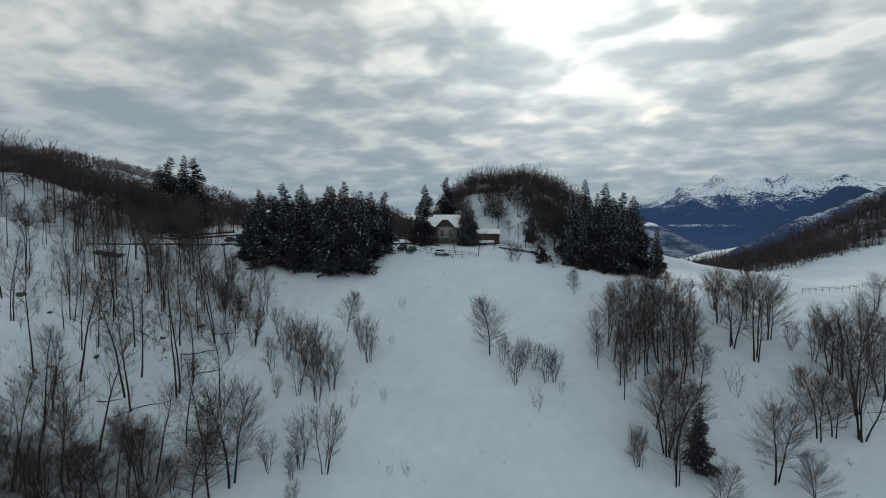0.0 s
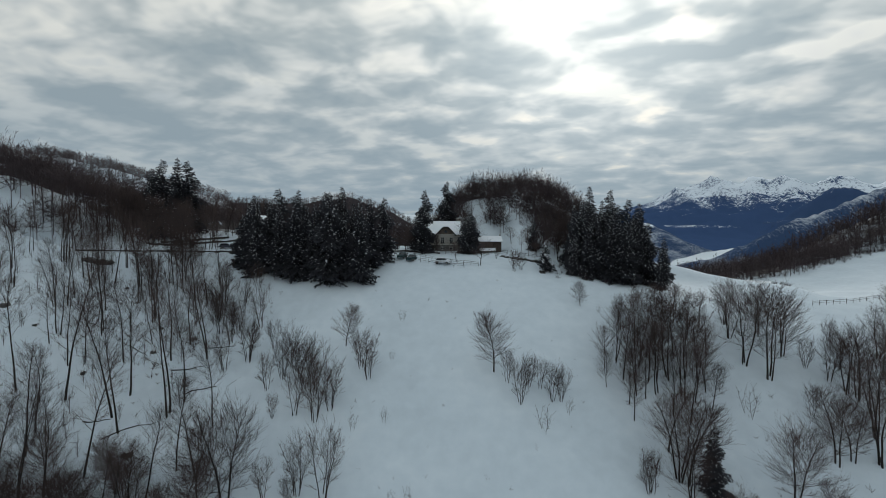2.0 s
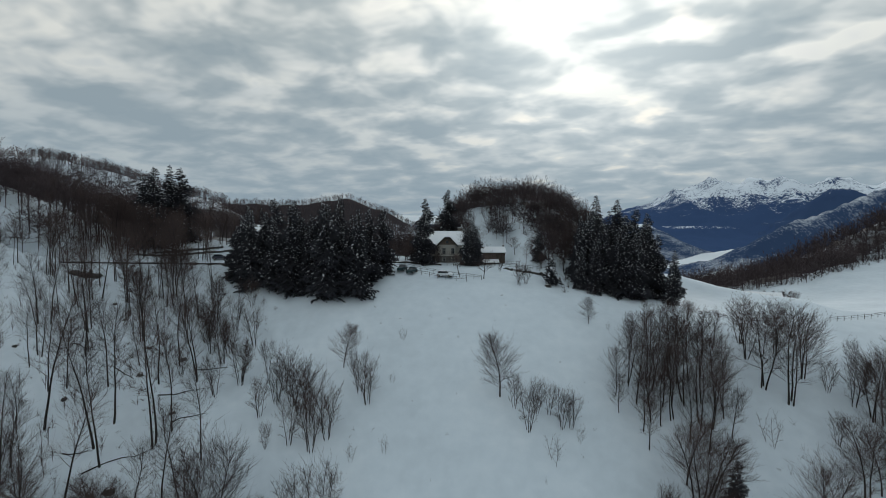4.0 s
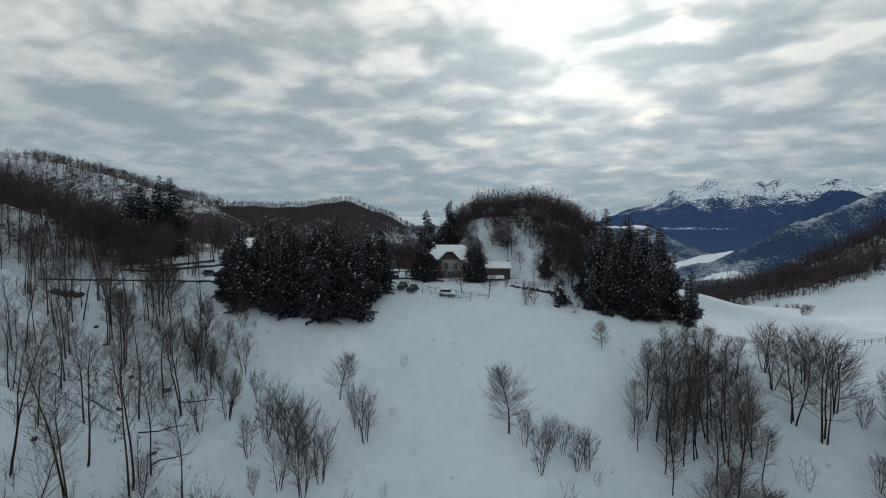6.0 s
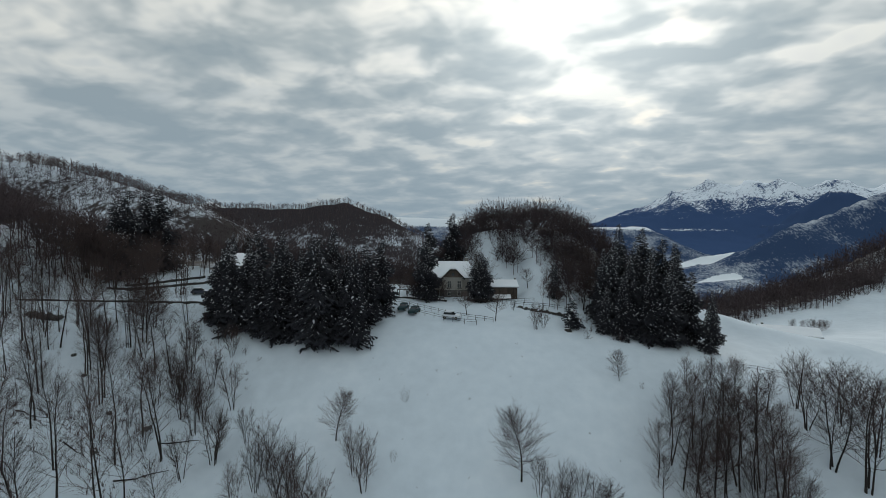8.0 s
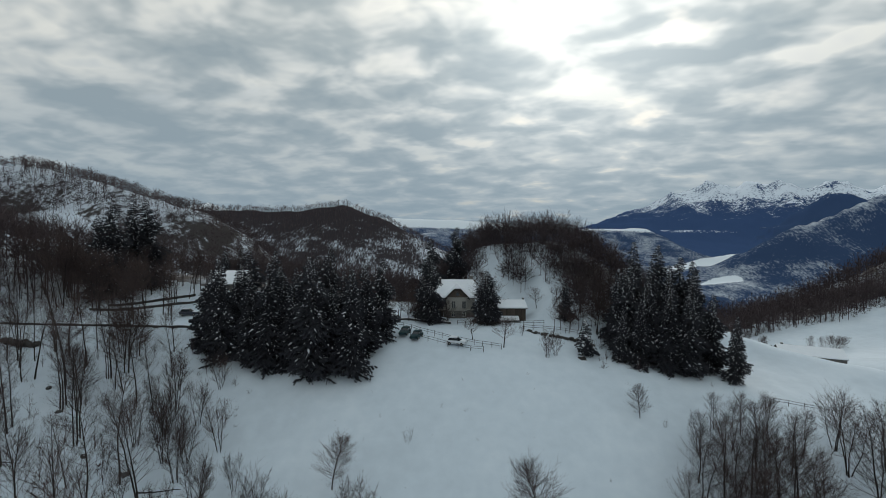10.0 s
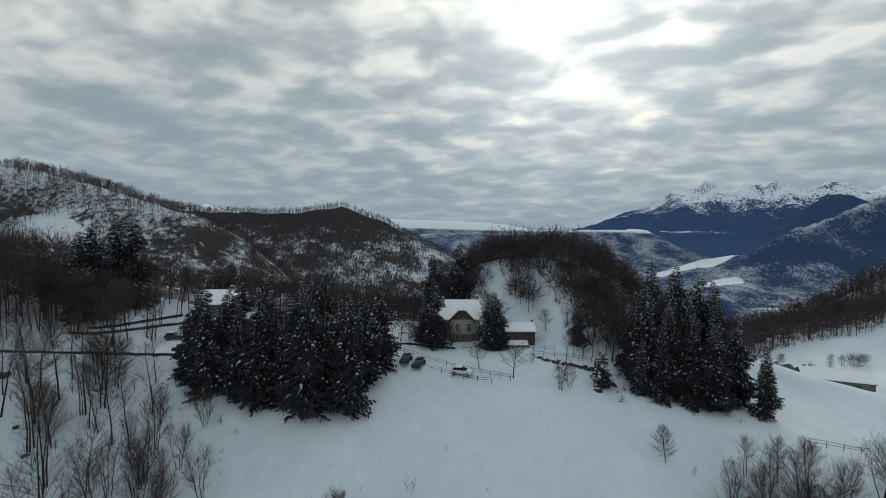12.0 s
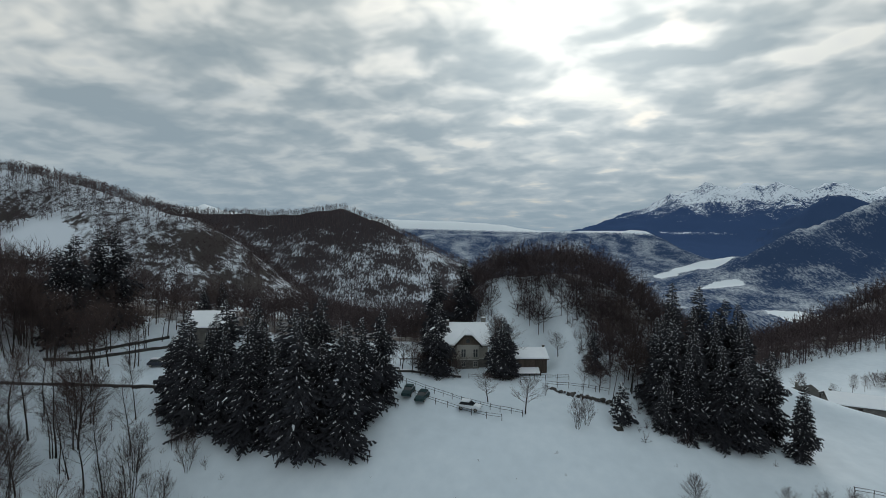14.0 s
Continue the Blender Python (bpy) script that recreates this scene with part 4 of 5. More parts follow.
MID = [light_tree(81 + k, 18, 12, 0.0042, 0.36, c) for k, c in enumerate((0.3, 0.24, 0.36, 0.28))]
FAR = [light_tree(91 + k, 9, 9, 0.0085, 0.40, 0.22, False, 0.48, 0.55, 1.5) for k in range(4)]
DENSE = [light_tree(121 + k, 24, 14, 0.0040, 0.40, c, True, 0.48) for k, c in enumerate((0.28, 0.22, 0.32))]
EDGE = [light_tree(111 + k, 9, 9, 0.0075, 0.36, 0.02, False, 0.25, 0.25, 1.0) for k in range(3)]
SHOOT = [light_tree(101 + k, 9, 6, 0.0050, 0.24, 0.04, False, stout=1.6) for k in range(3)]


def streak_tree(seed):
    """A slim far tree one metre tall: trunk, three rising boughs and a few shoots."""
    rng = random.Random(seed)
    t = Tubes()
    t.twig([Vector((0, 0, -0.05)), Vector((rng.uniform(-0.05, 0.05), rng.uniform(-0.05, 0.05), 1.0))], [0.021])
    for k in range(3):
        turn = 2.1 * k + rng.uniform(-0.5, 0.5)
        foot = Vector((0, 0, rng.uniform(0.35, 0.6)))
        tip = Vector((math.cos(turn) * 0.2, math.sin(turn) * 0.2, rng.uniform(0.75, 0.95)))
        t.twig([foot, tip], [0.016])
        t.sliver(foot.lerp(tip, 0.5), tip + Vector((rng.uniform(-0.1, 0.1), rng.uniform(-0.1, 0.1), -0.08)), 0.022)
        t.sliver(foot.lerp(tip, 0.7), foot.lerp(tip, 0.9) + Vector((rng.uniform(-0.15, 0.15), rng.uniform(-0.15, 0.15), 0.05)), 0.022)
    return t.arrays()


def puff_tree(seed):
    """A far tree one metre tall whose crown is a round cloud of short shoots."""
    rng = random.Random(seed)
    t = Tubes()
    t.twig([Vector((0, 0, -0.05)), Vector((rng.uniform(-0.05, 0.05), rng.uniform(-0.05, 0.05), 0.85))], [0.024])
    for _ in range(44):
        d = Vector((rng.gauss(0, 1), rng.gauss(0, 1), rng.gauss(0, 1))).normalized() * rng.random() ** 0.4
        p = Vector((d.x * 0.31, d.y * 0.31, 0.64 + d.z * 0.31))
        w = (d + Vector((rng.uniform(-1, 1), rng.uniform(-1, 1), rng.uniform(-0.3, 1.2)))).normalized()
        t.sliver(p, p + w * rng.uniform(0.1, 0.2), 0.022)
    return t.arrays()


TINY = [streak_tree(95 + k) for k in range(5)]
HILLS = [puff_tree(131 + k) for k in range(6)]


def scatter(step, x0, x1, y0, y1, seed):
    """Jittered plan of places about step metres apart."""
    rng = np.random.default_rng(seed)
    x, y = np.meshgrid(np.arange(x0, x1, step), np.arange(y0, y1, step))
    x, y = x.ravel(), y.ravel()
    return x + rng.uniform(-0.55, 0.55, len(x)) * step, y + rng.uniform(-0.55, 0.55, len(x)) * step, rng


CHUTE = [(2, 152), (6.5, 158), (9.0, 161.5), (10.9, 165.5), (11.7, 165.5), (12.3, 160.0), (14.0, 157.2), (19.3, 153.8), (22.0, 150.8), (23.2, 148.5), (23.2, 145), (23.6, 140), (2, 140)]


def build_woods():
    # hill behind the house, with the snow chute left open
    x, y, rng = scatter(2.6, -14, 72, 136, 203, 1)
    chute = inside(CHUTE, x, y)
    slope_foot = (x > 24 + 0.2 * (y - 140)) & (x < 44) & (y > 134) & (y < 168) & ~((x > 36) & (y < 150) & (rng.random(len(x)) < 0.5))
    keep = ~chute & ((((x - 28) / 40) ** 2 + ((y - 173) / 28) ** 2 < 1) & (y > 150) & (x > -6) & ~((x < 5) & (y < 159)) & ~((x > 37) & (y < 152)) | slope_foot)
    x, y = x[keep], y[keep]
    wood("hill_wood", "dense brown leafless wood covering the hill behind the house", DENSE, x, y, rng.uniform(7.2, 10.6, len(x)), 1)
    # low brush where the wood meets the open chute
    x, y, rng = scatter(1.6, -3, 34, 140, 178, 8)
    chute = inside(CHUTE, x, y)
    rim = inside([(-3, 152), (2, 163), (7, 173), (15, 174), (18, 168), (23, 164), (29, 160), (33, 151), (33, 141), (-3, 141)], x, y)
    keep = ~chute & rim & ((y > 158) | (x > 22) & (y > 143))
    x, y = x[keep], y[keep]
    wood("hill_brush", "low brown leafless brush at the edge of the snowy clearing", EDGE, x, y, rng.uniform(2.6, 5.8, len(x)), 8)
    # hollow west of the house
    x, y, rng = scatter(3.5, -46, -7, 160, 225, 2)
    keep = ~((x > -12) & (y < 166))
    wood("hollow_wood", "dense reddish brown leafless wood in the hollow behind the house", MID, x[keep], y[keep], rng.uniform(8, 12, keep.sum()), 2)
    # western upper wood
    x, y, rng = scatter(3.3, -190, -44, 138, 184, 3)
    open_patch = (((x + 106) / 8) ** 2 + ((y - 164) / 8) ** 2 < 1) | ((x > -80) & (y < 166 - 0.25 * (x + 80))) | ((y < 146) & (x > -92))
    keep = ~open_patch & (x > -0.98 * y)
    x, y = x[keep], y[keep]
    wood("upper_wood", "brown leafless wood climbing the hillside above the road", MID, x, y, rng.uniform(10, 15.5, len(x)) * np.where(x > -80, 0.75, 1.0), 3)
    # eastern wood beyond the snowfield
    x, y, rng = scatter(3.1, 104, 330, 204, 312, 4)
    edge = np.where(x < 128, 204 + (x - 107) * 0.4, np.where(x < 150, 212.4, 212.4 + (x - 150) * 0.3))
    keep = (y > edge + rng.uniform(0, 5, len(x))) & (x < 1.02 * y + 20) & (x > 0.42 * y)
    x, y = x[keep], y[keep]
    wood("east_wood", "dark brown leafless wood at the edge of the snowfield", FAR, x, y, rng.uniform(8, 12.5, len(x)), 4)
    x, y, rng = scatter(2.0, 104, 240, 204, 256, 7)
    edge = np.where(x < 128, 204 + (x - 107) * 0.4, np.where(x < 150, 212.4, 212.4 + (x - 150) * 0.3))
    keep = (y > edge + rng.uniform(-2, 4, len(x))) & (y < edge + 15)
    wood("wood_edge", "dense low bare bushes along the edge of the snowfield", EDGE, x[keep], y[keep], rng.uniform(2.0, 5.0, keep.sum()), 7)
    # snowy western hill and the round hill beyond the valley
    x, y, rng = scatter(6.6, -640, -120, 290, 640, 5)
    dense = fbm(x / 45, y / 45, 3, 31)
    keep = (x > -1.02 * y) & (((x + 352) / 56) ** 2 + ((y - 470) / 30) ** 2 > 1) & ((dense > 0.0) | (rng.random(len(x)) < 0.45) | (height(x, y) > 30) & (rng.random(len(x)) < 0.7))
    x, y = x[keep], y[keep]
    wood("west_hill_wood", "sparse leafless trees on a snowy rocky hillside", HILLS, x, y, rng.uniform(9, 14, len(x)), 5)
    x, y, rng = scatter(6.4, -800, 60, 560, 1110, 6)
    keep = (height(x, y) > -140) & (x > -0.8 * y) & (rng.random(len(x)) < 0.62 + 0.55 * fbm(x / 90, y / 150, 3, 41) + 0.5 * smooth(25, 45, height(x, y)))
    x, y = x[keep], y[keep]
    wood("round_hill_wood", "leafless wood streaking the snowy slope across the valley", TINY, x, y, rng.uniform(10, 17, len(x)), 6)


build_woods()


x, y, rng = scatter(2.7, -108, -33, 58, 129, 21)
keep = (rng.random(len(x)) < 0.36 + 0.5 * fbm(x / 12, y / 12, 2, 51)) & (x < -40 + 0.02 * (y - 58)) & (x > -0.98 * y)
wood("undergrowth", "thin brown leafless undergrowth between the trees of the slope", SHOOT, x[keep], y[keep], rng.uniform(1.5, 5.5, keep.sum()), 21)
x, y, rng = scatter(2.4, 22, 48, 117, 130, 22)
keep = (y > 119.5 - 0.14 * (x - 28) + rng.uniform(0, 2.5, len(x))) & (x > 27)
wood("undergrowth", "brown leafless bushes along the foot of the spruce stand", EDGE, x[keep], y[keep], rng.uniform(1.5, 4.0, keep.sum()), 22)


# ---- brush and dead stalks in the snow ----
def tufts(name, label, x, y, size, seed, stalks=7, stout=1.0):
    rng = random.Random(seed)
    z = height(x, y)
    t = Tubes()
    for a, b, c, s in zip(x, y, z, size):
        for _ in range(stalks):
            d = Vector((rng.uniform(-1, 1), rng.uniform(-1, 1), rng.uniform(0.5, 1.4))) * s * rng.uniform(0.5, 1.0)
            p = Vector((a + rng.uniform(-0.3, 0.3) * s, b + rng.uniform(-0.3, 0.3) * s, c - 0.05))
            t.tube([p, p + d * 0.55 + Vector((0, 0, 0.1 * s)), p + d], [0.014 * stout, 0.012 * stout, 0.006 * stout], 3)
    ob = new(name, t.mesh(name, [TWIG]))
    return tagged(ob, label, "brush", kind="stuff")


x, y, rng = scatter(2.9, -105, -34, 62, 130, 11)
keep = (rng.random(len(x)) < 0.62) & (x < -36) & (y < 128)
tufts("brush", "dark low brush and fallen twigs poking through the snow", x[keep], y[keep], rng.uniform(0.4, 1.5, keep.sum()), 12, 8)
x, y, rng = scatter(4.0, -20, 34, 68, 118, 13)
keep = rng.random(len(x)) < 0.28
tufts("dead_grass", "thin dead grass stalks standing in the meadow snow", x[keep], y[keep], rng.uniform(0.2, 0.7, keep.sum()), 14, 4)
x, y, rng = scatter(3.5, 44, 95, 66, 106, 15)
keep = rng.random(len(x)) < 0.4
tufts("brush", "low bare brush between the trees of the gully", x[keep], y[keep], rng.uniform(0.4, 1.3, keep.sum()), 16, 7)
x, y, rng = scatter(1.5, -72, -44, 66, 104, 17)
keep = fbm(x / 5, y / 5, 3, 71) > 0.42
tufts("brush", "heaps of dark fallen branches half buried in snow", x[keep], y[keep], rng.uniform(0.4, 1.1, keep.sum()), 18, 6, 2.6)


# ---- built things ----
PLASTER = material("old_plaster", [(0.3, (0.24, 0.225, 0.20)), (0.5, (0.33, 0.31, 0.28)), (0.7, (0.40, 0.38, 0.34))], 0.5, 0.9, 0.2)
STONE = material("grey_stone", [(0.3, (0.075, 0.07, 0.065)), (0.5, (0.15, 0.14, 0.13)), (0.7, (0.24, 0.23, 0.21))], 0.9, 0.9, 0.4, per_object=0.3)
ROCK = material("dark_rock", [(0.3, (0.03, 0.028, 0.026)), (0.5, (0.065, 0.06, 0.056)), (0.7, (0.13, 0.125, 0.12))], 0.9, 0.9, 0.5, per_object=0.3)
BOARDS = material("weathered_boards", [(0.3, (0.045, 0.034, 0.028)), (0.5, (0.085, 0.065, 0.052)), (0.7, (0.13, 0.10, 0.08))], 1.2, 0.85, 0.3, stretch=(6, 6, 0.6), per_object=0.25)
DARK_WOOD = material("dark_timber", [(0.3, (0.022, 0.018, 0.015)), (0.7, (0.06, 0.048, 0.04))], 2.0, 0.85, 0.2)
SLATE = material("slate_roof", [(0.3, (0.04, 0.038, 0.036)), (0.7, (0.10, 0.095, 0.09))], 1.2, 0.8, 0.3)
FRAME = material("pale_window_frame", [(0.3, (0.33, 0.31, 0.28)), (0.7, (0.46, 0.44, 0.40))], 3.0, 0.7)
GLASS = material("dark_window_glass", [(0.3, (0.012, 0.014, 0.016)), (0.7, (0.03, 0.034, 0.04))], 1.0, 0.12, specular=0.6)
RUBBER = material("tyre_rubber", [(0.3, (0.012, 0.012, 0.012)), (0.7, (0.03, 0.03, 0.03))], 4.0, 0.9)
TEAL_PAINT = material("teal_car_paint", [(0.3, (0.016, 0.04, 0.045)), (0.7, (0.028, 0.06, 0.066))], 1.0, 0.6, specular=0.2)
GREY_PAINT = material("pale_car_paint", [(0.3, (0.62, 0.65, 0.69)), (0.7, (0.74, 0.77, 0.8))], 1.0, 0.35, specular=0.5)
DARK_PAINT = material("dark_car_paint", [(0.3, (0.02, 0.025, 0.04)), (0.7, (0.035, 0.04, 0.06))], 1.0, 0.35, specular=0.5)


def box(bm, x0, x1, y0, y1, z0, z1):
    v = [bm.verts.new((x, y, z)) for x in (x0, x1) for y in (y0, y1) for z in (z0, z1)]
    for f in ((0, 1, 3, 2), (4, 6, 7, 5), (0, 4, 5, 1), (2, 3, 7, 6), (0, 2, 6, 4), (1, 5, 7, 3)):
        bm.faces.new([v[i] for i in f])


def prism(bm, pts, way):
    """Polygon pts pushed along way."""
    way = Vector(way)
    low = [bm.verts.new(p) for p in pts]
    top = [bm.verts.new(Vector(p) + way) for p in pts]
    bm.faces.new(low[::-1])
    bm.faces.new(top)
    for i in range(len(pts)):
        j = (i + 1) % len(pts)
        bm.faces.new((low[i], low[j], top[j], top[i]))


def part(name, bm, mat, parent=None, label="", bevel=0.0, soft=False):
    bmesh.ops.recalc_face_normals(bm, faces=bm.faces)
    if bevel:
        bmesh.ops.bevel(bm, geom=bm.edges[:], offset=bevel, segments=2, affect="EDGES", clamp_overlap=True)
    me = bpy.data.meshes.new(name)
    bm.to_mesh(me)
    bm.free()
    me.materials.append(mat)
    if soft:
        for p in me.polygons:
            p.use_smooth = True
    ob = new(name, me)
    ob.parent = parent
    return tagged(ob, label) if label else ob


def base_at(name, x, y, z, turn, label, category, group=""):
    ob = new(name)
    ob.matrix_basis = pose(x, y, z, 0, 0, turn)
    ob.empty_display_size = 0.5
    return tagged(ob, label, category, group)


def holed(bm, x0, x1, y0, y1, z0, z1, holes):
    """Wall slab with openings (xa, xb, za, zb) right through it."""
    xs = sorted({x0, x1, *[h[0] for h in holes], *[h[1] for h in holes]})
    zs = sorted({z0, z1, *[h[2] for h in holes], *[h[3] for h in holes]})
    xs, zs = [v for v in xs if x0 <= v <= x1], [v for v in zs if z0 <= v <= z1]
    for a, b in zip(xs, xs[1:]):
        for c, d in zip(zs, zs[1:]):
            mx, mz = (a + b) / 2, (c + d) / 2
            if not any(h[0] < mx < h[1] and h[2] < mz < h[3] for h in holes):
                box(bm, a, b, y0, y1, c, d)


def window_in(parent, xa, xb, za, zb, y, name="window"):
    """Frame, bars, pane and sill set into an opening of a wall whose face is at y."""
    bm = bmesh.new()
    for a, b, c, d in ((xa, xa + 0.08, za, zb), (xb - 0.08, xb, za, zb), (xa, xb, za, za + 0.08), (xa, xb, zb - 0.08, zb),
                       ((xa + xb) / 2 - 0.035, (xa + xb) / 2 + 0.035, za, zb), (xa, xb, za + (zb - za) * 0.62, za + (zb - za) * 0.62 + 0.05)):
        box(bm, a, b, y + 0.10, y + 0.17, c, d)
    w = part(name, bm, FRAME, parent, "pale painted wooden window frame")
    bm = bmesh.new()
    box(bm, xa + 0.03, xb - 0.03, y + 0.13, y + 0.145, za + 0.03, zb - 0.03)
    part("pane", bm, GLASS, w, "dark window glass")
    bm = bmesh.new()
    box(bm, xa - 0.12, xb + 0.12, y - 0.12, y + 0.1, za - 0.1, za)
    part("sill", bm, STONE, w)


def snow_sheet(bm, pts, up=0.28, rim=0.06):
    """A soft layer of snow over a roof polygon: full inside, thinner at the rim."""
    low = [bm.verts.new(p) for p in pts]
    mid = [bm.verts.new(Vector(p) + Vector((0, 0, up * 0.7))) for p in pts]
    heart = sum((Vector(p) for p in pts), Vector()) / len(pts)
    top = [bm.verts.new(Vector(p).lerp(heart, rim) + Vector((0, 0, up))) for p in pts]
    bm.faces.new(low[::-1])
    bm.faces.new(top)
    for i in range(len(pts)):
        j = (i + 1) % len(pts)
        bm.faces.new((low[i], low[j], mid[j], mid[i]))
        bm.faces.new((mid[i], mid[j], top[j], top[i]))


def chimney(parent, x, y, z0, z1, wide=0.6):
    bm = bmesh.new()
    box(bm, x - wide / 2, x + wide / 2, y - wide / 2, y + wide / 2, z0, z1)
    box(bm, x - wide / 2 - 0.08, x + wide / 2 + 0.08, y - wide / 2 - 0.08, y + wide / 2 + 0.08, z1, z1 + 0.12)
    c = part("chimney", bm, STONE, parent)
    bm = bmesh.new()
    box(bm, x - wide / 2, x + wide / 2, y - wide / 2, y + wide / 2, z1 + 0.125, z1 + 0.3)
    part("snow_cap", bm, SNOW_ROOF, c, "cap of snow", 0.06)


def main_house():
    h = base_at("house", 0, 144.5, -4.0, 0, "two-storey plastered farmhouse with a cross gable and snow on the roof", "house")
    upper = [(-0.75, 0.25, 2.75, 4.5), (1.7, 2.7, 2.75, 4.5), (-3.6, -2.6, 2.75, 4.5), (-6.3, -5.3, 2.75, 4.5)]
    lower = [(-0.7, 0.15, 0.85, 2.0), (1.75, 2.6, 0.85, 2.0), (-3.7, -2.6, 0.02, 2.1), (-6.3, -5.4, 0.85, 2.0)]
    bm = bmesh.new()
    holed(bm, -8, 4.8, 0, 0.4, -1.2, 2.4, lower)
    box(bm, -8, -7.6, 0.4, 8.1, -1.2, 2.4)
    box(bm, 4.4, 4.8, 0.4, 8.1, -1.2, 2.4)
    box(bm, -8, 4.8, 8.1, 8.5, -1.2, 2.4)
    holed(bm, -1.7, 2.95, -0.68, -0.36, -1.2, 2.4, lower[:2])
    box(bm, -1.7, -1.4, -0.36, -0.003, -1.2, 2.4)
    box(bm, 2.65, 2.95, -0.36, -0.003, -1.2, 2.4)
    part("lower_wall", bm, STONE, h, "grey stone ground-floor wall")
    bm = bmesh.new()
    holed(bm, -7.95, 4.75, 0.03, 0.4, 2.4, 5.4, upper)
    box(bm, -7.95, -7.6, 0.4, 8.1, 2.4, 5.4)
    box(bm, 4.4, 4.75, 0.4, 8.1, 2.4, 5.4)
    box(bm, -7.95, 4.75, 8.1, 8.45, 2.4, 5.4)
    holed(bm, -1.67, 2.92, -0.65, -0.36, 2.4, 5.4, upper[:2])
    box(bm, -1.67, -1.4, -0.36, 0.027, 2.4, 5.0)
    box(bm, 2.65, 2.92, -0.36, 0.027, 2.4, 5.0)
    prism(bm, [(4.4, 0.4, 5.4), (4.4, 8.1, 5.4), (4.4, 4.25, 8.3)], (0.35, 0, 0))
    part("upper_wall", bm, PLASTER, h, "weathered beige plaster upper wall")
    bm = bmesh.new()
    prism(bm, [(-1.67, -0.66, 5.4), (2.92, -0.66, 5.4), (1.3, -0.66, 7.12), (-0.05, -0.66, 7.12)], (0, 0.35, 0))
    gable = part("gable_wall", bm, BOARDS, h, "brown boarded gable with a clipped top")
    bm = bmesh.new()
    prism(bm, [(0.27, -0.7, 5.8), (0.97, -0.7, 5.8), (0.97, -0.7, 6.35), (0.62, -0.7, 6.6), (0.27, -0.7, 6.35)], (0, 0.06, 0))
    part("attic_window", bm, GLASS, gable, "small dark attic window")
    bm = bmesh.new()
    box(bm, -8.04, -1.71, -0.06, -0.003, 2.32, 2.5)
    box(bm, 2.96, 4.84, -0.06, -0.003, 2.32, 2.5)
    box(bm, -1.73, 2.98, -0.74, -0.684, 2.32, 2.5)
    part("string_course", bm, FRAME, h)
    for q, face in zip(upper, (-0.65, -0.65, 0.03, 0.03)):
        window_in(h, *q, face)
    for q, face in ((lower[0], -0.68), (lower[1], -0.68), (lower[3], 0.0)):
        window_in(h, *q, face)
    bm = bmesh.new()
    box(bm, -3.64, -2.66, 0.12, 0.2, 0.04, 2.06)
    door = part("door", bm, DARK_WOOD, h, "dark wooden door")
    bm = bmesh.new()
    box(bm, -2.82, -2.76, 0.06, 0.12, 1.0, 1.14)
    part("handle", bm, STONE, door)
    # roof planes
    front = [(-8.5, -0.6, 5.05), (5.3, -0.6, 5.05), (5.3, 4.25, 8.75), (-5.2, 4.25, 8.75)]
    back = [(5.3, 9.1, 5.05), (-8.5, 9.1, 5.05), (-5.2, 4.25, 8.75), (5.3, 4.25, 8.75)]
    hip = [(-8.5, 9.1, 5.05), (-8.5, -0.6, 5.05), (-5.2, 4.25, 8.75)]
    left = [(-2.25, -1.25, 5.12), (-0.15, -1.25, 7.3), (0.62, -0.3, 8.1), (0.62, 3.3, 8.1), (-2.25, -0.5, 5.12)]
    right = [(1.39, -1.25, 7.3), (3.49, -1.25, 5.12), (3.49, -0.5, 5.12), (0.62, 3.3, 8.1), (0.62, -0.3, 8.1)]
    clipped = [(-0.15, -1.25, 7.3), (1.39, -1.25, 7.3), (0.62, -0.3, 8.1)]
    bm = bmesh.new()
    for p in (front, back, hip, left, right, clipped):
        prism(bm, p, (0, 0, 0.16))
    roof = part("roof", bm, SLATE, h, "slate roof under snow")
    bm = bmesh.new()
    for p in (front, back, hip):
        snow_sheet(bm, [(x, y, z + 0.164) for x, y, z in p], 0.3, 0.02)
    for p in (left, right, clipped):
        snow_sheet(bm, [(x, y, z + 0.166) for x, y, z in p], 0.26, 0.03)
    part("roof_snow", bm, SNOW_ROOF, roof, "thick layer of fresh snow")
    bm = bmesh.new()
    prism(bm, [(-2.3, -1.32, 4.8), (-2.3, -1.32, 5.2), (-0.18, -1.32, 7.4), (-0.1, -1.32, 7.05)], (0, 0.06, 0))
    prism(bm, [(3.54, -1.32, 4.8), (3.54, -1.32, 5.2), (1.42, -1.32, 7.4), (1.34, -1.32, 7.05)], (0, 0.06, 0))
    prism(bm, [(-0.1, -1.32, 7.05), (1.34, -1.32, 7.05), (1.42, -1.32, 7.4), (-0.18, -1.32, 7.4)], (0, 0.06, 0))
    part("barge_board", bm, DARK_WOOD, roof)
    chimney(h, 4.3, 4.9, 7.8, 9.9, 0.9)
    chimney(h, -3.4, 3.6, 7.8, 9.5, 0.6)
    # terrace shelter on the western side
    bm = bmesh.new()
    for px in (-13.2, -11.0, -8.6):
        box(bm, px - 0.08, px + 0.08, 0.5, 0.66, -0.6, 2.1)
    box(bm, -13.4, -8.3, 0.45, 0.7, 2.1, 2.25)
    part("pergola", bm, DARK_WOOD, h, "dark timber pergola beside the house")
    return h


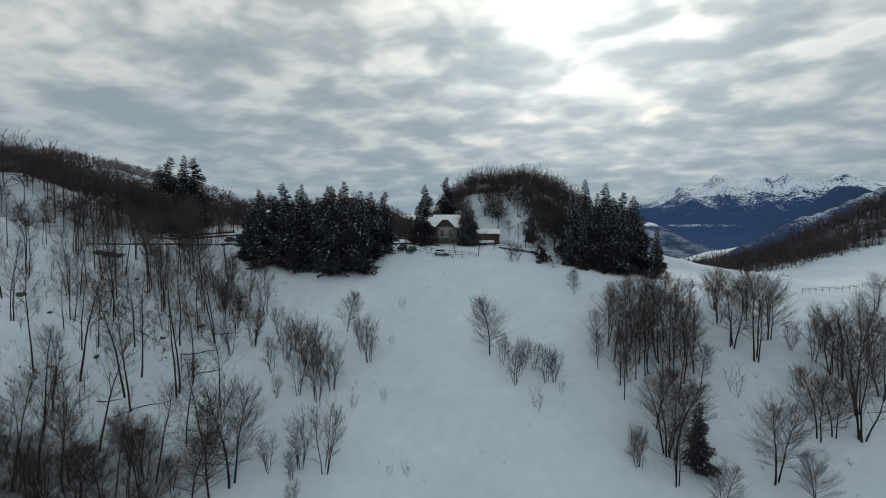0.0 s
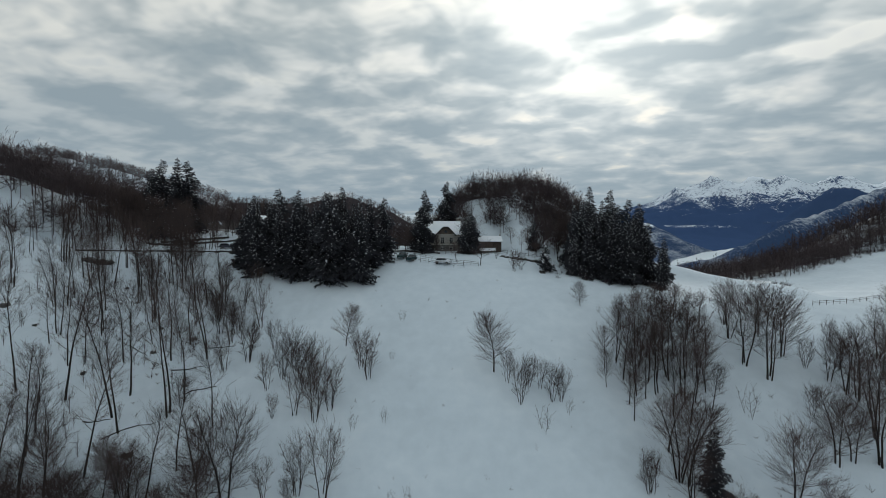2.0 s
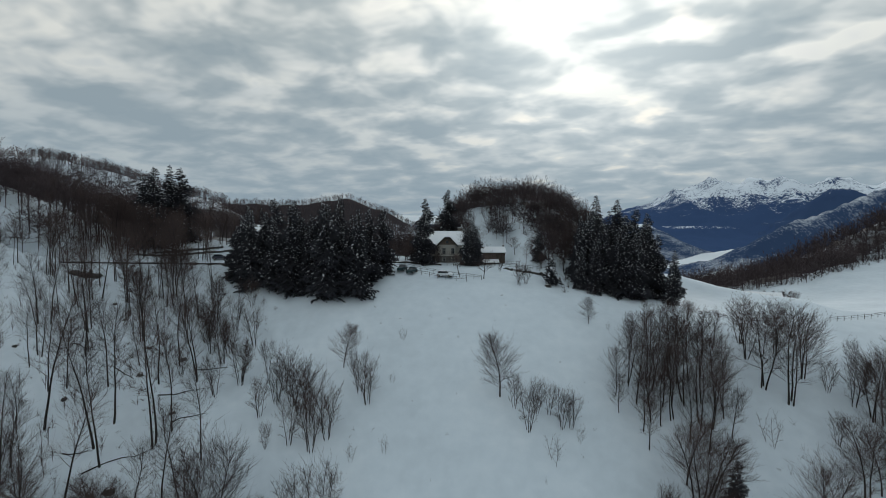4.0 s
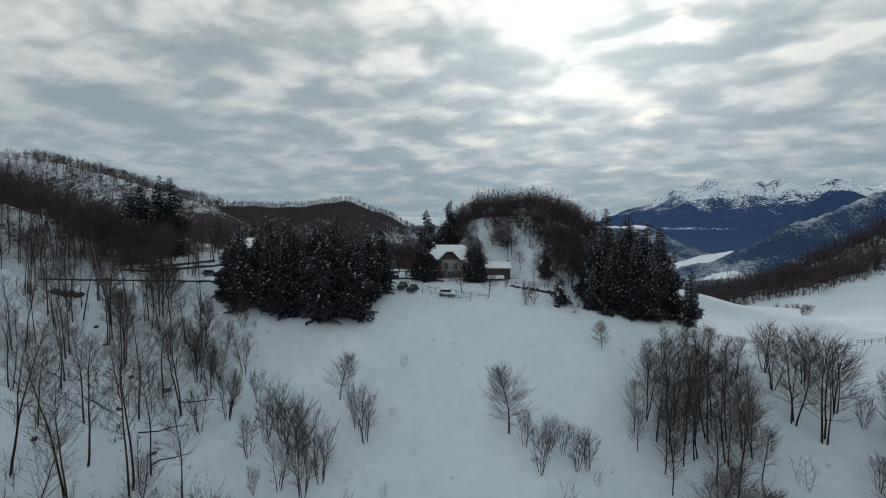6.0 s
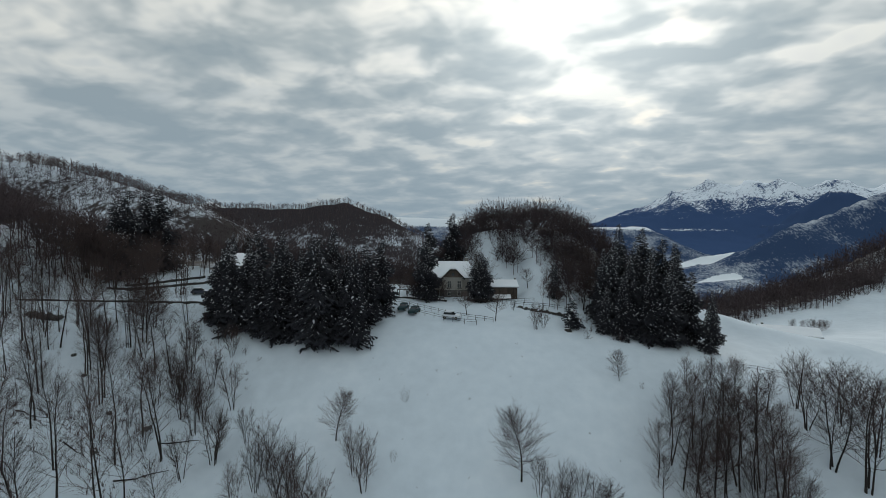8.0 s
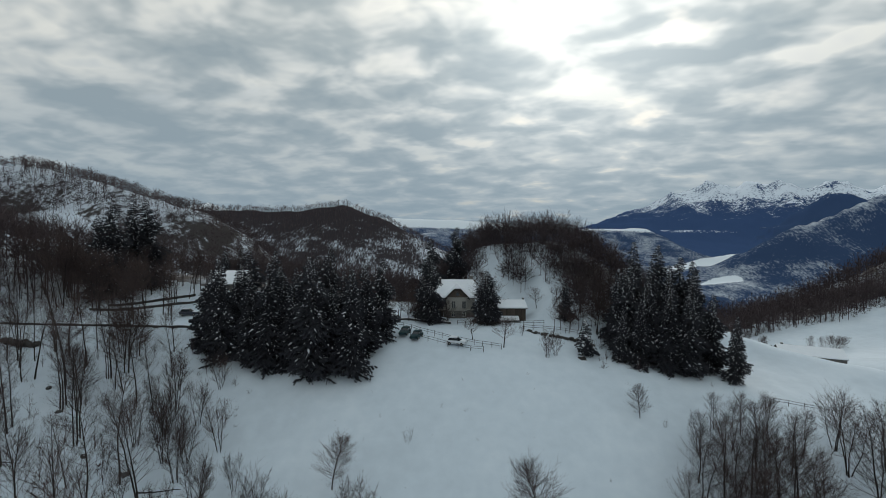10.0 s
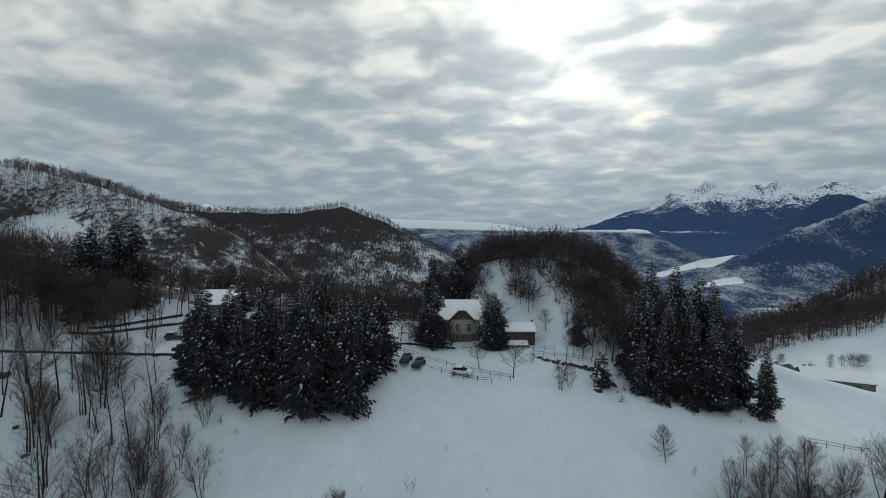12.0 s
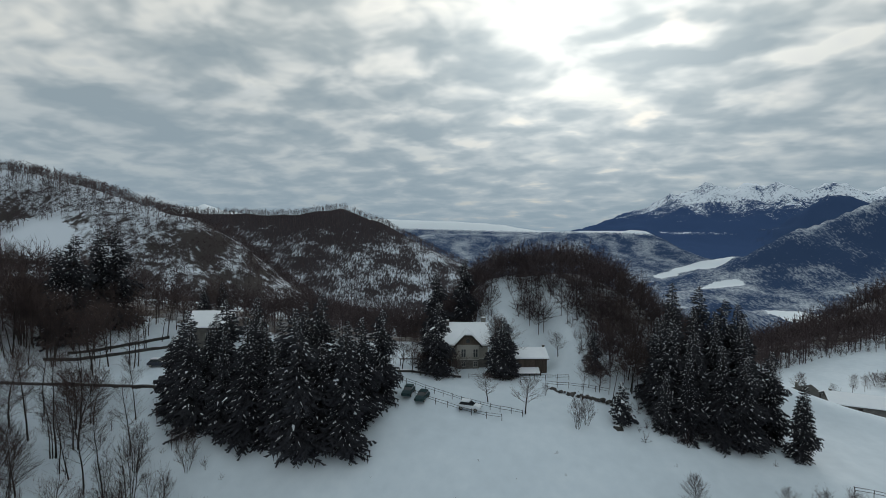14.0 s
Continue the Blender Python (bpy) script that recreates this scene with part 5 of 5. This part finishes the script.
def shed():
    s = base_at("shed", 13.1, 141.0, -4.5, 0, "low brown wooden shed with a snow-covered roof", "shed")
    for k in range(15):
        bm = bmesh.new()
        a = -3.1 + k * 6.2 / 15
        box(bm, a, a + 6.2 / 15 - 0.02, 0, 0.08, -0.6, 3.9)
        part("plank", bm, BOARDS, s)
    bm = bmesh.new()
    box(bm, -3.1, -2.95, 0.085, 4.6, -0.6, 3.9)
    box(bm, 2.95, 3.1, 0.085, 4.6, -0.6, 3.9)
    prism(bm, [(2.95, 0.085, 3.9), (2.95, 4.6, 3.9), (2.95, 3.0, 5.1)], (0.15, 0, 0))
    box(bm, -3.1, 3.1, 4.6, 4.75, -0.6, 3.9)
    part("side_wall", bm, BOARDS, s)
    bm = bmesh.new()
    prism(bm, [(-3.5, -0.5, 3.75), (3.4, -0.5, 3.75), (3.4, 3.0, 5.05), (-3.5, 3.0, 5.05)], (0, 0, 0.12))
    prism(bm, [(-3.5, 3.0, 5.05), (3.4, 3.0, 5.05), (3.4, 5.2, 4.1), (-3.5, 5.2, 4.1)], (0, 0, 0.12))
    roof = part("roof", bm, DARK_WOOD, s)
    bm = bmesh.new()
    snow_sheet(bm, [(-3.5, -0.5, 3.874), (3.4, -0.5, 3.874), (3.4, 3.0, 5.174), (-3.5, 3.0, 5.174)], 0.3, 0.03)
    snow_sheet(bm, [(-3.5, 3.0, 5.174), (3.4, 3.0, 5.174), (3.4, 5.2, 4.224), (-3.5, 5.2, 4.224)], 0.3, 0.03)
    part("roof_snow", bm, SNOW_ROOF, roof, "layer of snow")
    bm = bmesh.new()
    prism(bm, [(-3.3, -1.7, 1.15), (1.6, -1.7, 1.15), (1.6, -0.02, 1.9), (-3.3, -0.02, 1.9)], (0, 0, 0.08))
    for a in (-3.2, -0.8, 1.45):
        box(bm, a, a + 0.12, -1.65, -1.53, -0.8, 1.15)
    lean = part("lean_to", bm, DARK_WOOD, s, "open lean-to on posts")
    bm = bmesh.new()
    snow_sheet(bm, [(-3.2, -1.6, 1.28), (1.4, -1.6, 1.28), (1.4, -0.1, 1.95), (-3.2, -0.1, 1.95)], 0.2, 0.05)
    part("roof_snow", bm, SNOW_ROOF, lean, "layer of snow")
    chimney(s, 3.0, 3.2, 4.7, 5.7, 0.35)


def plain_house(name, x, y, z, turn, wide, deep, eave, ridge, label, snow=True, wall=None, windows=()):
    """Gabled house: ridge along its width, front at y = 0."""
    h = base_at(name, x, y, z, turn, label, "house")
    bm = bmesh.new()
    holed(bm, -wide / 2, wide / 2, 0, 0.35, -2.5, eave, windows)
    box(bm, -wide / 2, wide / 2, deep - 0.35, deep, -2.5, eave)
    for a in (-wide / 2, wide / 2 - 0.35):
        box(bm, a, a + 0.35, 0.35, deep - 0.35, -2.5, eave)
        prism(bm, [(a, 0, eave), (a, deep, eave), (a, deep / 2, ridge - 0.15)], (0.35, 0, 0))
    part("wall", bm, wall or PLASTER, h)
    for q in windows:
        window_in(h, *q, 0.0)
    o, dz = 0.6, 0.6 * (ridge - eave) / (deep / 2)
    bm = bmesh.new()
    front = [(-wide / 2 - o, -o, eave - dz), (wide / 2 + o, -o, eave - dz), (wide / 2 + o, deep / 2, ridge), (-wide / 2 - o, deep / 2, ridge)]
    back = [(wide / 2 + o, deep + o, eave - dz), (-wide / 2 - o, deep + o, eave - dz), (-wide / 2 - o, deep / 2, ridge), (wide / 2 + o, deep / 2, ridge)]
    for p in (front, back):
        prism(bm, p, (0, 0, 0.15))
    roof = part("roof", bm, SLATE, h)
    if snow:
        bm = bmesh.new()
        for p in (front, back):
            snow_sheet(bm, [(a, b, c + 0.154) for a, b, c in p], 0.3, 0.02)
        part("roof_snow", bm, SNOW_ROOF, roof, "thick layer of snow")
    chimney(h, wide * 0.22, deep * 0.6, ridge - 0.8, ridge + 1.0)
    return h


def fence(name, points, label, step=2.0, tall=1.1, rails=(0.55, 0.92), radius=0.048, group="rail fences"):
    """Posts every step metres along points, with straight rails between them."""
    f = base_at(name, points[0][0], points[0][1], ground_z(*points[0]), 0, label, "fence", group)
    origin = f.matrix_basis.translation
    stations = []
    for (x0, y0), (x1, y1) in zip(points, points[1:]):
        n = max(1, round(math.hypot(x1 - x0, y1 - y0) / step))
        stations += [(x0 + (x1 - x0) * k / n, y0 + (y1 - y0) * k / n) for k in range(n)]
    stations.append(points[-1])
    rng = random.Random(len(stations))
    feet = [Vector((x, y, ground_z(x, y))) - origin for x, y in stations]
    for p in feet:
        t = Tubes()
        top = p + Vector((rng.uniform(-0.06, 0.06), rng.uniform(-0.06, 0.06), tall * rng.uniform(0.92, 1.1)))
        t.tube([p - Vector((0, 0, 0.4)), p + Vector((0, 0, tall * 0.5)), top, top + Vector((0, 0, 0.02))], [radius, radius, radius * 0.9, 0.004], 6)
        ob = new("post", t.mesh("post", [DARK_WOOD]))
        ob.parent = f
    for a, b in zip(feet, feet[1:]):
        for r in rails:
            t = Tubes()
            lift = Vector((0, 0, r * tall))
            t.tube([a + lift + Vector((0, 0, rng.uniform(-0.05, 0.05))), b + lift + Vector((0, 0, rng.uniform(-0.05, 0.05)))], [radius * 0.75, radius * 0.65], 5)
            ob = new("rail", t.mesh("rail", [DARK_WOOD]))
            ob.parent = f


def low_wall(name, points, label, tall, thick, mat, drop=1.0, cap=True):
    """Masonry wall that follows the land, with a cap of snow."""
    w = base_at(name, points[0][0], points[0][1], ground_z(*points[0]), 0, label, "wall")
    origin = w.matrix_basis.translation
    bm, sn = bmesh.new(), bmesh.new()
    rng = random.Random(7)
    line = []
    for (x0, y0), (x1, y1) in zip(points, points[1:]):
        n = max(1, round(math.hypot(x1 - x0, y1 - y0) / 1.2))
        line += [(x0 + (x1 - x0) * k / n, y0 + (y1 - y0) * k / n) for k in range(n)]
    line.append(points[-1])
    rings, caps = [], []
    for k, (x, y) in enumerate(line):
        a, b = line[max(0, k - 1)], line[min(len(line) - 1, k + 1)]
        d = Vector((b[0] - a[0], b[1] - a[1], 0)).normalized()
        n = Vector((-d.y, d.x, 0)) * (thick / 2)
        p = Vector((x, y, ground_z(x, y))) - origin
        top = p + Vector((0, 0, tall + rng.uniform(-0.08, 0.08)))
        j = [n * rng.uniform(0.85, 1.15) for _ in range(2)]
        rings.append([bm.verts.new(q) for q in (p - j[0] * 1.15 - Vector((0, 0, drop)), top - j[0], top + j[1], p + j[1] * 1.15 - Vector((0, 0, drop)))])
        caps.append([sn.verts.new(q) for q in (top - n * 0.9 + Vector((0, 0, 0.005)), top - n * 0.5 + Vector((0, 0, 0.14)), top + n * 0.6 + Vector((0, 0, 0.14)), top + n * 0.9 + Vector((0, 0, 0.005)))])
    for rs, m in ((rings, bm), (caps, sn)):
        for a, b in zip(rs, rs[1:]):
            for i in range(4):
                m.faces.new((a[i], a[(i + 1) % 4], b[(i + 1) % 4], b[i]))
        m.faces.new(rs[0][::-1])
        m.faces.new(rs[-1])
    part("masonry", bm, mat, w)
    if cap:
        part("snow_cap", sn, SNOW_ROOF, w, "strip of snow along the top")
    else:
        sn.free()


def lump(rng, size, flat=0.6, cuts=2):
    bm = bmesh.new()
    bmesh.ops.create_icosphere(bm, subdivisions=cuts, radius=1)
    for v in bm.verts:
        k = 1 + 0.4 * noise.noise(v.co * 1.7 + Vector((size * 7, 3, 1))) + rng.uniform(-0.05, 0.05)
        v.co = Vector((v.co.x * size * k, v.co.y * size * k * 0.8, v.co.z * size * k * flat))
    return bm


def rock(x, y, size, flat=0.75, sink=0.3):
    rng = random.Random(int(x * 13 + y * 7))
    bm = lump(rng, size, flat)
    snow_bm = bmesh.new()
    ob = base_at("rock", x, y, ground_z(x, y) - size * flat * 0.05 - sink * 0.5, rng.uniform(0, 360), "dark rock with a cap of snow on the slope", "rock", "rocks on the slope")
    part("stone", bm, ROCK, ob, soft=False)
    bmesh.ops.create_icosphere(snow_bm, subdivisions=2, radius=1)
    for v in snow_bm.verts:
        v.co = Vector((v.co.x * size * 0.5 + 0.1 * size, v.co.y * size * 0.4, max(v.co.z, -0.2) * size * flat * 0.3 + size * flat * 0.74))
    part("snow_cap", snow_bm, SNOW_ROOF, ob, "cap of snow", soft=True)


def rubble_wall(points, big=1.0):
    """Tumbled dry-stone wall of separate stones."""
    w = base_at("rubble_wall", points[0][0], points[0][1], ground_z(*points[0]), 0, "tumbled dark dry-stone wall half buried in snow", "wall")
    origin = w.matrix_basis.translation
    rng = random.Random(3)
    shapes = []
    for k in range(6):
        bm = lump(rng, 0.3 + 0.05 * k, 0.7, 1)
        me = bpy.data.meshes.new("stone")
        bm.to_mesh(me)
        bm.free()
        me.materials.append(ROCK)
        shapes.append(me)
    for (x0, y0), (x1, y1) in zip(points, points[1:]):
        n = round(math.hypot(x1 - x0, y1 - y0) / 0.28)
        for k in range(n):
            x, y = x0 + (x1 - x0) * k / n + rng.uniform(-0.2, 0.2), y0 + (y1 - y0) * k / n + rng.uniform(-0.35, 0.35)
            ob = new("stone", shapes[rng.randrange(6)])
            ob.parent = w
            ob.matrix_basis = Matrix.Translation(Vector((x, y, ground_z(x, y) + rng.uniform(0.0, 0.42) * big)) - origin) @ pose(0, 0, 0, rng.uniform(-30, 30), rng.uniform(-30, 30), rng.uniform(0, 360)) @ Matrix.Scale(rng.uniform(0.6, 1.15) * big, 4)


def car(x, y, turn, paint, label, long=4.1, tall=1.5, snowy=True):
    """Parked car: x is its length."""
    c = base_at("car", x, y, ground_z(x, y), turn, label, "car", "parked cars")
    w = 0.82
    bm = bmesh.new()
    side = [(-long / 2, 0.35), (-long / 2 + 0.05, 0.85), (-long / 2 + 0.25, 0.95), (long / 2 - 1.15, 0.98), (long / 2 - 0.1, 0.78), (long / 2, 0.5), (long / 2 - 0.05, 0.3)]
    prism(bm, [(a, -w, b) for a, b in side], (0, 2 * w, 0))
    part("body", bm, paint, c, bevel=0.07)
    bm = bmesh.new()
    cab = [(-long / 2 + 0.3, 0.9), (-long / 2 + 0.65, tall - 0.08), (long / 2 - 2.0, tall - 0.08), (long / 2 - 1.15, 0.92)]
    prism(bm, [(a, -w + 0.1, b) for a, b in cab], (0, 2 * w - 0.2, 0))
    part("cabin_glass", bm, GLASS, c, "dark car windows", bevel=0.05)
    bm = bmesh.new()
    box(bm, -long / 2 + 0.6, long / 2 - 1.95, -w + 0.12, w - 0.12, tall - 0.09, tall)
    part("roof_panel", bm, paint, c, bevel=0.04)
    if snowy:
        bm = bmesh.new()
        box(bm, -long / 2 + 0.62, long / 2 - 2.0, -w + 0.16, w - 0.16, tall - 0.005, tall + 0.16)
        part("roof_snow", bm, SNOW_ROOF, c, "layer of snow", bevel=0.07)
        bm = bmesh.new()
        prism(bm, [(long / 2 - 1.1, -w + 0.12, 0.955), (long / 2 - 0.15, -w + 0.12, 0.79), (long / 2 - 0.15, w - 0.12, 0.79), (long / 2 - 1.1, w - 0.12, 0.955)], (0, 0, 0.12))
        part("bonnet_snow", bm, SNOW_ROOF, c, "layer of snow", bevel=0.04)
    for a in (-long / 2 + 0.75, long / 2 - 0.8):
        for b in (-w + 0.06, w - 0.06):
            bm = bmesh.new()
            bmesh.ops.create_cone(bm, cap_ends=True, segments=18, radius1=0.31, radius2=0.31, depth=0.2, matrix=pose(a, b, 0.3, 90))
            wheel = part("wheel", bm, RUBBER, c, bevel=0.02)
            bm = bmesh.new()
            bmesh.ops.create_cone(bm, cap_ends=True, segments=14, radius1=0.18, radius2=0.16, depth=0.05, matrix=pose(a, b + math.copysign(0.1, b), 0.3, 90))
            part("rim", bm, FRAME, wheel)
    for b in (-0.55, 0.55):
        bm = bmesh.new()
        box(bm, long / 2 - 0.06, long / 2 + 0.015, b - 0.16, b + 0.16, 0.55, 0.7)
        part("headlight", bm, GLASS, c, bevel=0.02)


main_house()
shed()
plain_house("house", -54.6, 150.0, -0.5, 6, 7.4, 6.5, 4.4, 6.8, "grey house with a snow-covered roof behind the spruces", True, STONE, [(-3.9, -3.0, 1.4, 2.8), (2.2, 3.1, 1.4, 2.8), (-0.6, 0.3, 1.4, 2.8)])
plain_house("house", 94.0, 173.0, -23.0, 20, 15, 8, 3.0, 5.2, "small stone farmhouse with a slate roof in the dip", False, STONE, [(-2.0, -1.2, 0.8, 1.9), (1.0, 1.8, 0.8, 1.9)])


def barn():
    b = base_at("barn", 91.8, 151.6, -16.5, -25.5, "long low stone barn with a broad snow-covered roof", "barn")
    bm = bmesh.new()
    holed(bm, -6.8, 6.8, 0, 0.45, -1.5, 2.0, [(-2.2, -1.2, -0.2, 1.7), (3.2, 4.1, 0.6, 1.3)])
    for a in (-6.8, 6.35):
        box(bm, a, a + 0.45, 0.45, 8, -1.5, 2.0)
    box(bm, -6.8, 6.8, 8, 8.4, -1.5, 2.0)
    part("wall", bm, STONE, b, "grey rendered wall")
    for a in (-6.75, 6.4):
        bm = bmesh.new()
        prism(bm, [(a, 0.1, 2.003), (a, 8.3, 2.003), (a, 4.2, 3.45)], (0.35, 0, 0))
        part("gable", bm, BOARDS, b, "brown boarded gable end")
    bm = bmesh.new()
    box(bm, -2.18, -1.22, 0.2, 0.28, -0.2, 1.68)
    part("door", bm, DARK_WOOD, b)
    bm = bmesh.new()
    box(bm, 3.2, 4.1, 0.2, 0.26, 0.6, 1.3)
    part("window", bm, GLASS, b)
    front = [(-7.5, -0.4, 1.95), (7.0, -0.4, 1.95), (7.0, 4.2, 3.6), (-7.5, 4.2, 3.6)]
    back = [(7.0, 8.8, 1.95), (-7.5, 8.8, 1.95), (-7.5, 4.2, 3.6), (7.0, 4.2, 3.6)]
    bm = bmesh.new()
    for p in (front, back):
        prism(bm, p, (0, 0, 0.12))
    roof = part("roof", bm, SLATE, b)
    bm = bmesh.new()
    for p in (front, back):
        snow_sheet(bm, [(x, y, z + 0.124) for x, y, z in p], 0.28, 0.02)
    part("roof_snow", bm, SNOW_ROOF, roof, "thick layer of snow")
    for y in (0.1, 8.1):
        bm = bmesh.new()
        box(bm, -7.35, -7.15, y, y + 0.2, -1.5, 1.98)
        part("porch_post", bm, DARK_WOOD, b)
    chimney(b, -6.0, 5.4, 3.0, 4.0, 0.5)

barn()
fence("fence", [(-13.3, 136.9), (-7.8, 133.6), (-1.5, 129.4), (4.9, 126.6), (8.5, 125.3)], "dark wooden rail fence along the snowy track", 1.9)
fence("fence", [(-11.5, 132.6), (-6.0, 129.2), (0.0, 126.0), (4.9, 124.4)], "dark wooden rail fence at the edge of the meadow", 2.2)
fence("fence", [(13.0, 137.6), (15.1, 137.4), (19.5, 137.0)], "short dark rail fence beside the shed", 2.0)
fence("fence", [(14.5, 134.6), (18.7, 134.2), (25.6, 132.5)], "dark rail fence above the stone wall", 2.2)
fence("fence", [(0.5, 139.0), (4.0, 138.2), (8.5, 137.3), (12.0, 136.6)], "dark rail fence along the house terrace", 1.8, 0.9)
fence("fence", [(53.8, 112.2), (58.3, 111.0), (64.0, 111.2), (70.0, 112.5)], "dark rail fence across the snowfield", 2.4)
fence("fence", [(84.0, 114.6), (90.0, 116.2), (97.0, 119.0), (106.0, 122.0)], "dark rail fence beside the snowy track", 2.4)
low_wall("stone_wall", [(-14.5, 142.2), (-9, 141.0), (-3, 139.8), (-1, 139.4)], "low dark stone wall with snow along the house terrace", 0.4, 0.5, ROCK)
rubble_wall([(15.0, 133.4), (17.5, 132.2), (20.5, 131.0), (25.5, 129.6), (28.0, 128.6)])
rubble_wall([(-90.0, 126.6), (-87.0, 126.9), (-82.8, 127.0)], 1.9)
low_wall("retaining_wall", [(-118, 137.0), (-105, 135.6), (-92, 134.0), (-80, 133.0), (-68, 132.2), (-57, 131.4), (-52, 131.0)], "long dark retaining wall under the road", 0.35, 0.6, ROCK, 1.6, False)
low_wall("stone_wall", [(-82, 147.0), (-78, 149.0), (-74, 151.3), (-70, 154.0), (-66.5, 157.0)], "dark kerb wall beside the upper lane", 0.5, 0.5, ROCK, 0.8, False)
low_wall("stone_wall", [(-84, 143.2), (-78.2, 145.0), (-72.9, 147.7), (-65.6, 151.4), (-61.0, 153.5)], "dark kerb wall beside the lane", 0.5, 0.5, ROCK, 0.8, False)
car(-10.9, 131.9, 258, TEAL_PAINT, "dark teal hatchback parked in the snow by the fence", snowy=False)
car(-8.4, 130.6, 252, TEAL_PAINT, "small dark teal car parked end on by the fence", snowy=False)
car(-0.2, 127.4, -22, GREY_PAINT, "pale car covered with snow beside the fence")
car(-61.5, 143.6, 5, DARK_PAINT, "dark car with snow on its roof on the lane")
for x, y, s in [(-87.9, 102.2, 1.1), (-50.5, 102.0, 0.9), (-47.0, 75.2, 0.9), (-48.8, 74.2, 0.6), (-67.2, 111.4, 0.7), (-62.5, 88.0, 0.6),
                (-55.0, 96.0, 0.7), (-58.0, 104.0, 0.6), (-78.0, 97.0, 0.6), (-45.0, 88.0, 0.6), (-72.0, 115.5, 0.6), (24.0, 123.6, 0.9)]:
    rock(x, y, s)


def log_on_snow(x, y, long, turn, thick=0.11):
    t = Tubes()
    rng = random.Random(int(x * 31 + y))
    d = Vector((math.cos(radians(turn)), math.sin(radians(turn)), 0))
    pts = []
    for k in range(6):
        p = Vector((x, y, 0)) + d * (long * k / 5) + Vector((0, rng.uniform(-0.15, 0.15), 0))
        p.z = ground_z(p.x, p.y) + thick * 0.6
        pts.append(p)
    t.tube(pts, [thick * (1 - 0.12 * k) for k in range(6)], 6)
    ob = new("fallen_log", t.mesh("fallen_log", [BARK], True))
    tagged(ob, "dark fallen tree trunk lying on the snow", "log", "fallen logs")


for q in [(-46.5, 98.3, 6, 2), (-49.0, 91.0, 7, 20), (-57.0, 80.2, 4, 10), (-52.0, 77.0, 8, 35), (-70.0, 100.0, 5, 15), (-60.0, 96.5, 5, -20), (-44.0, 86.0, 5, 25)]:
    log_on_snow(*q)
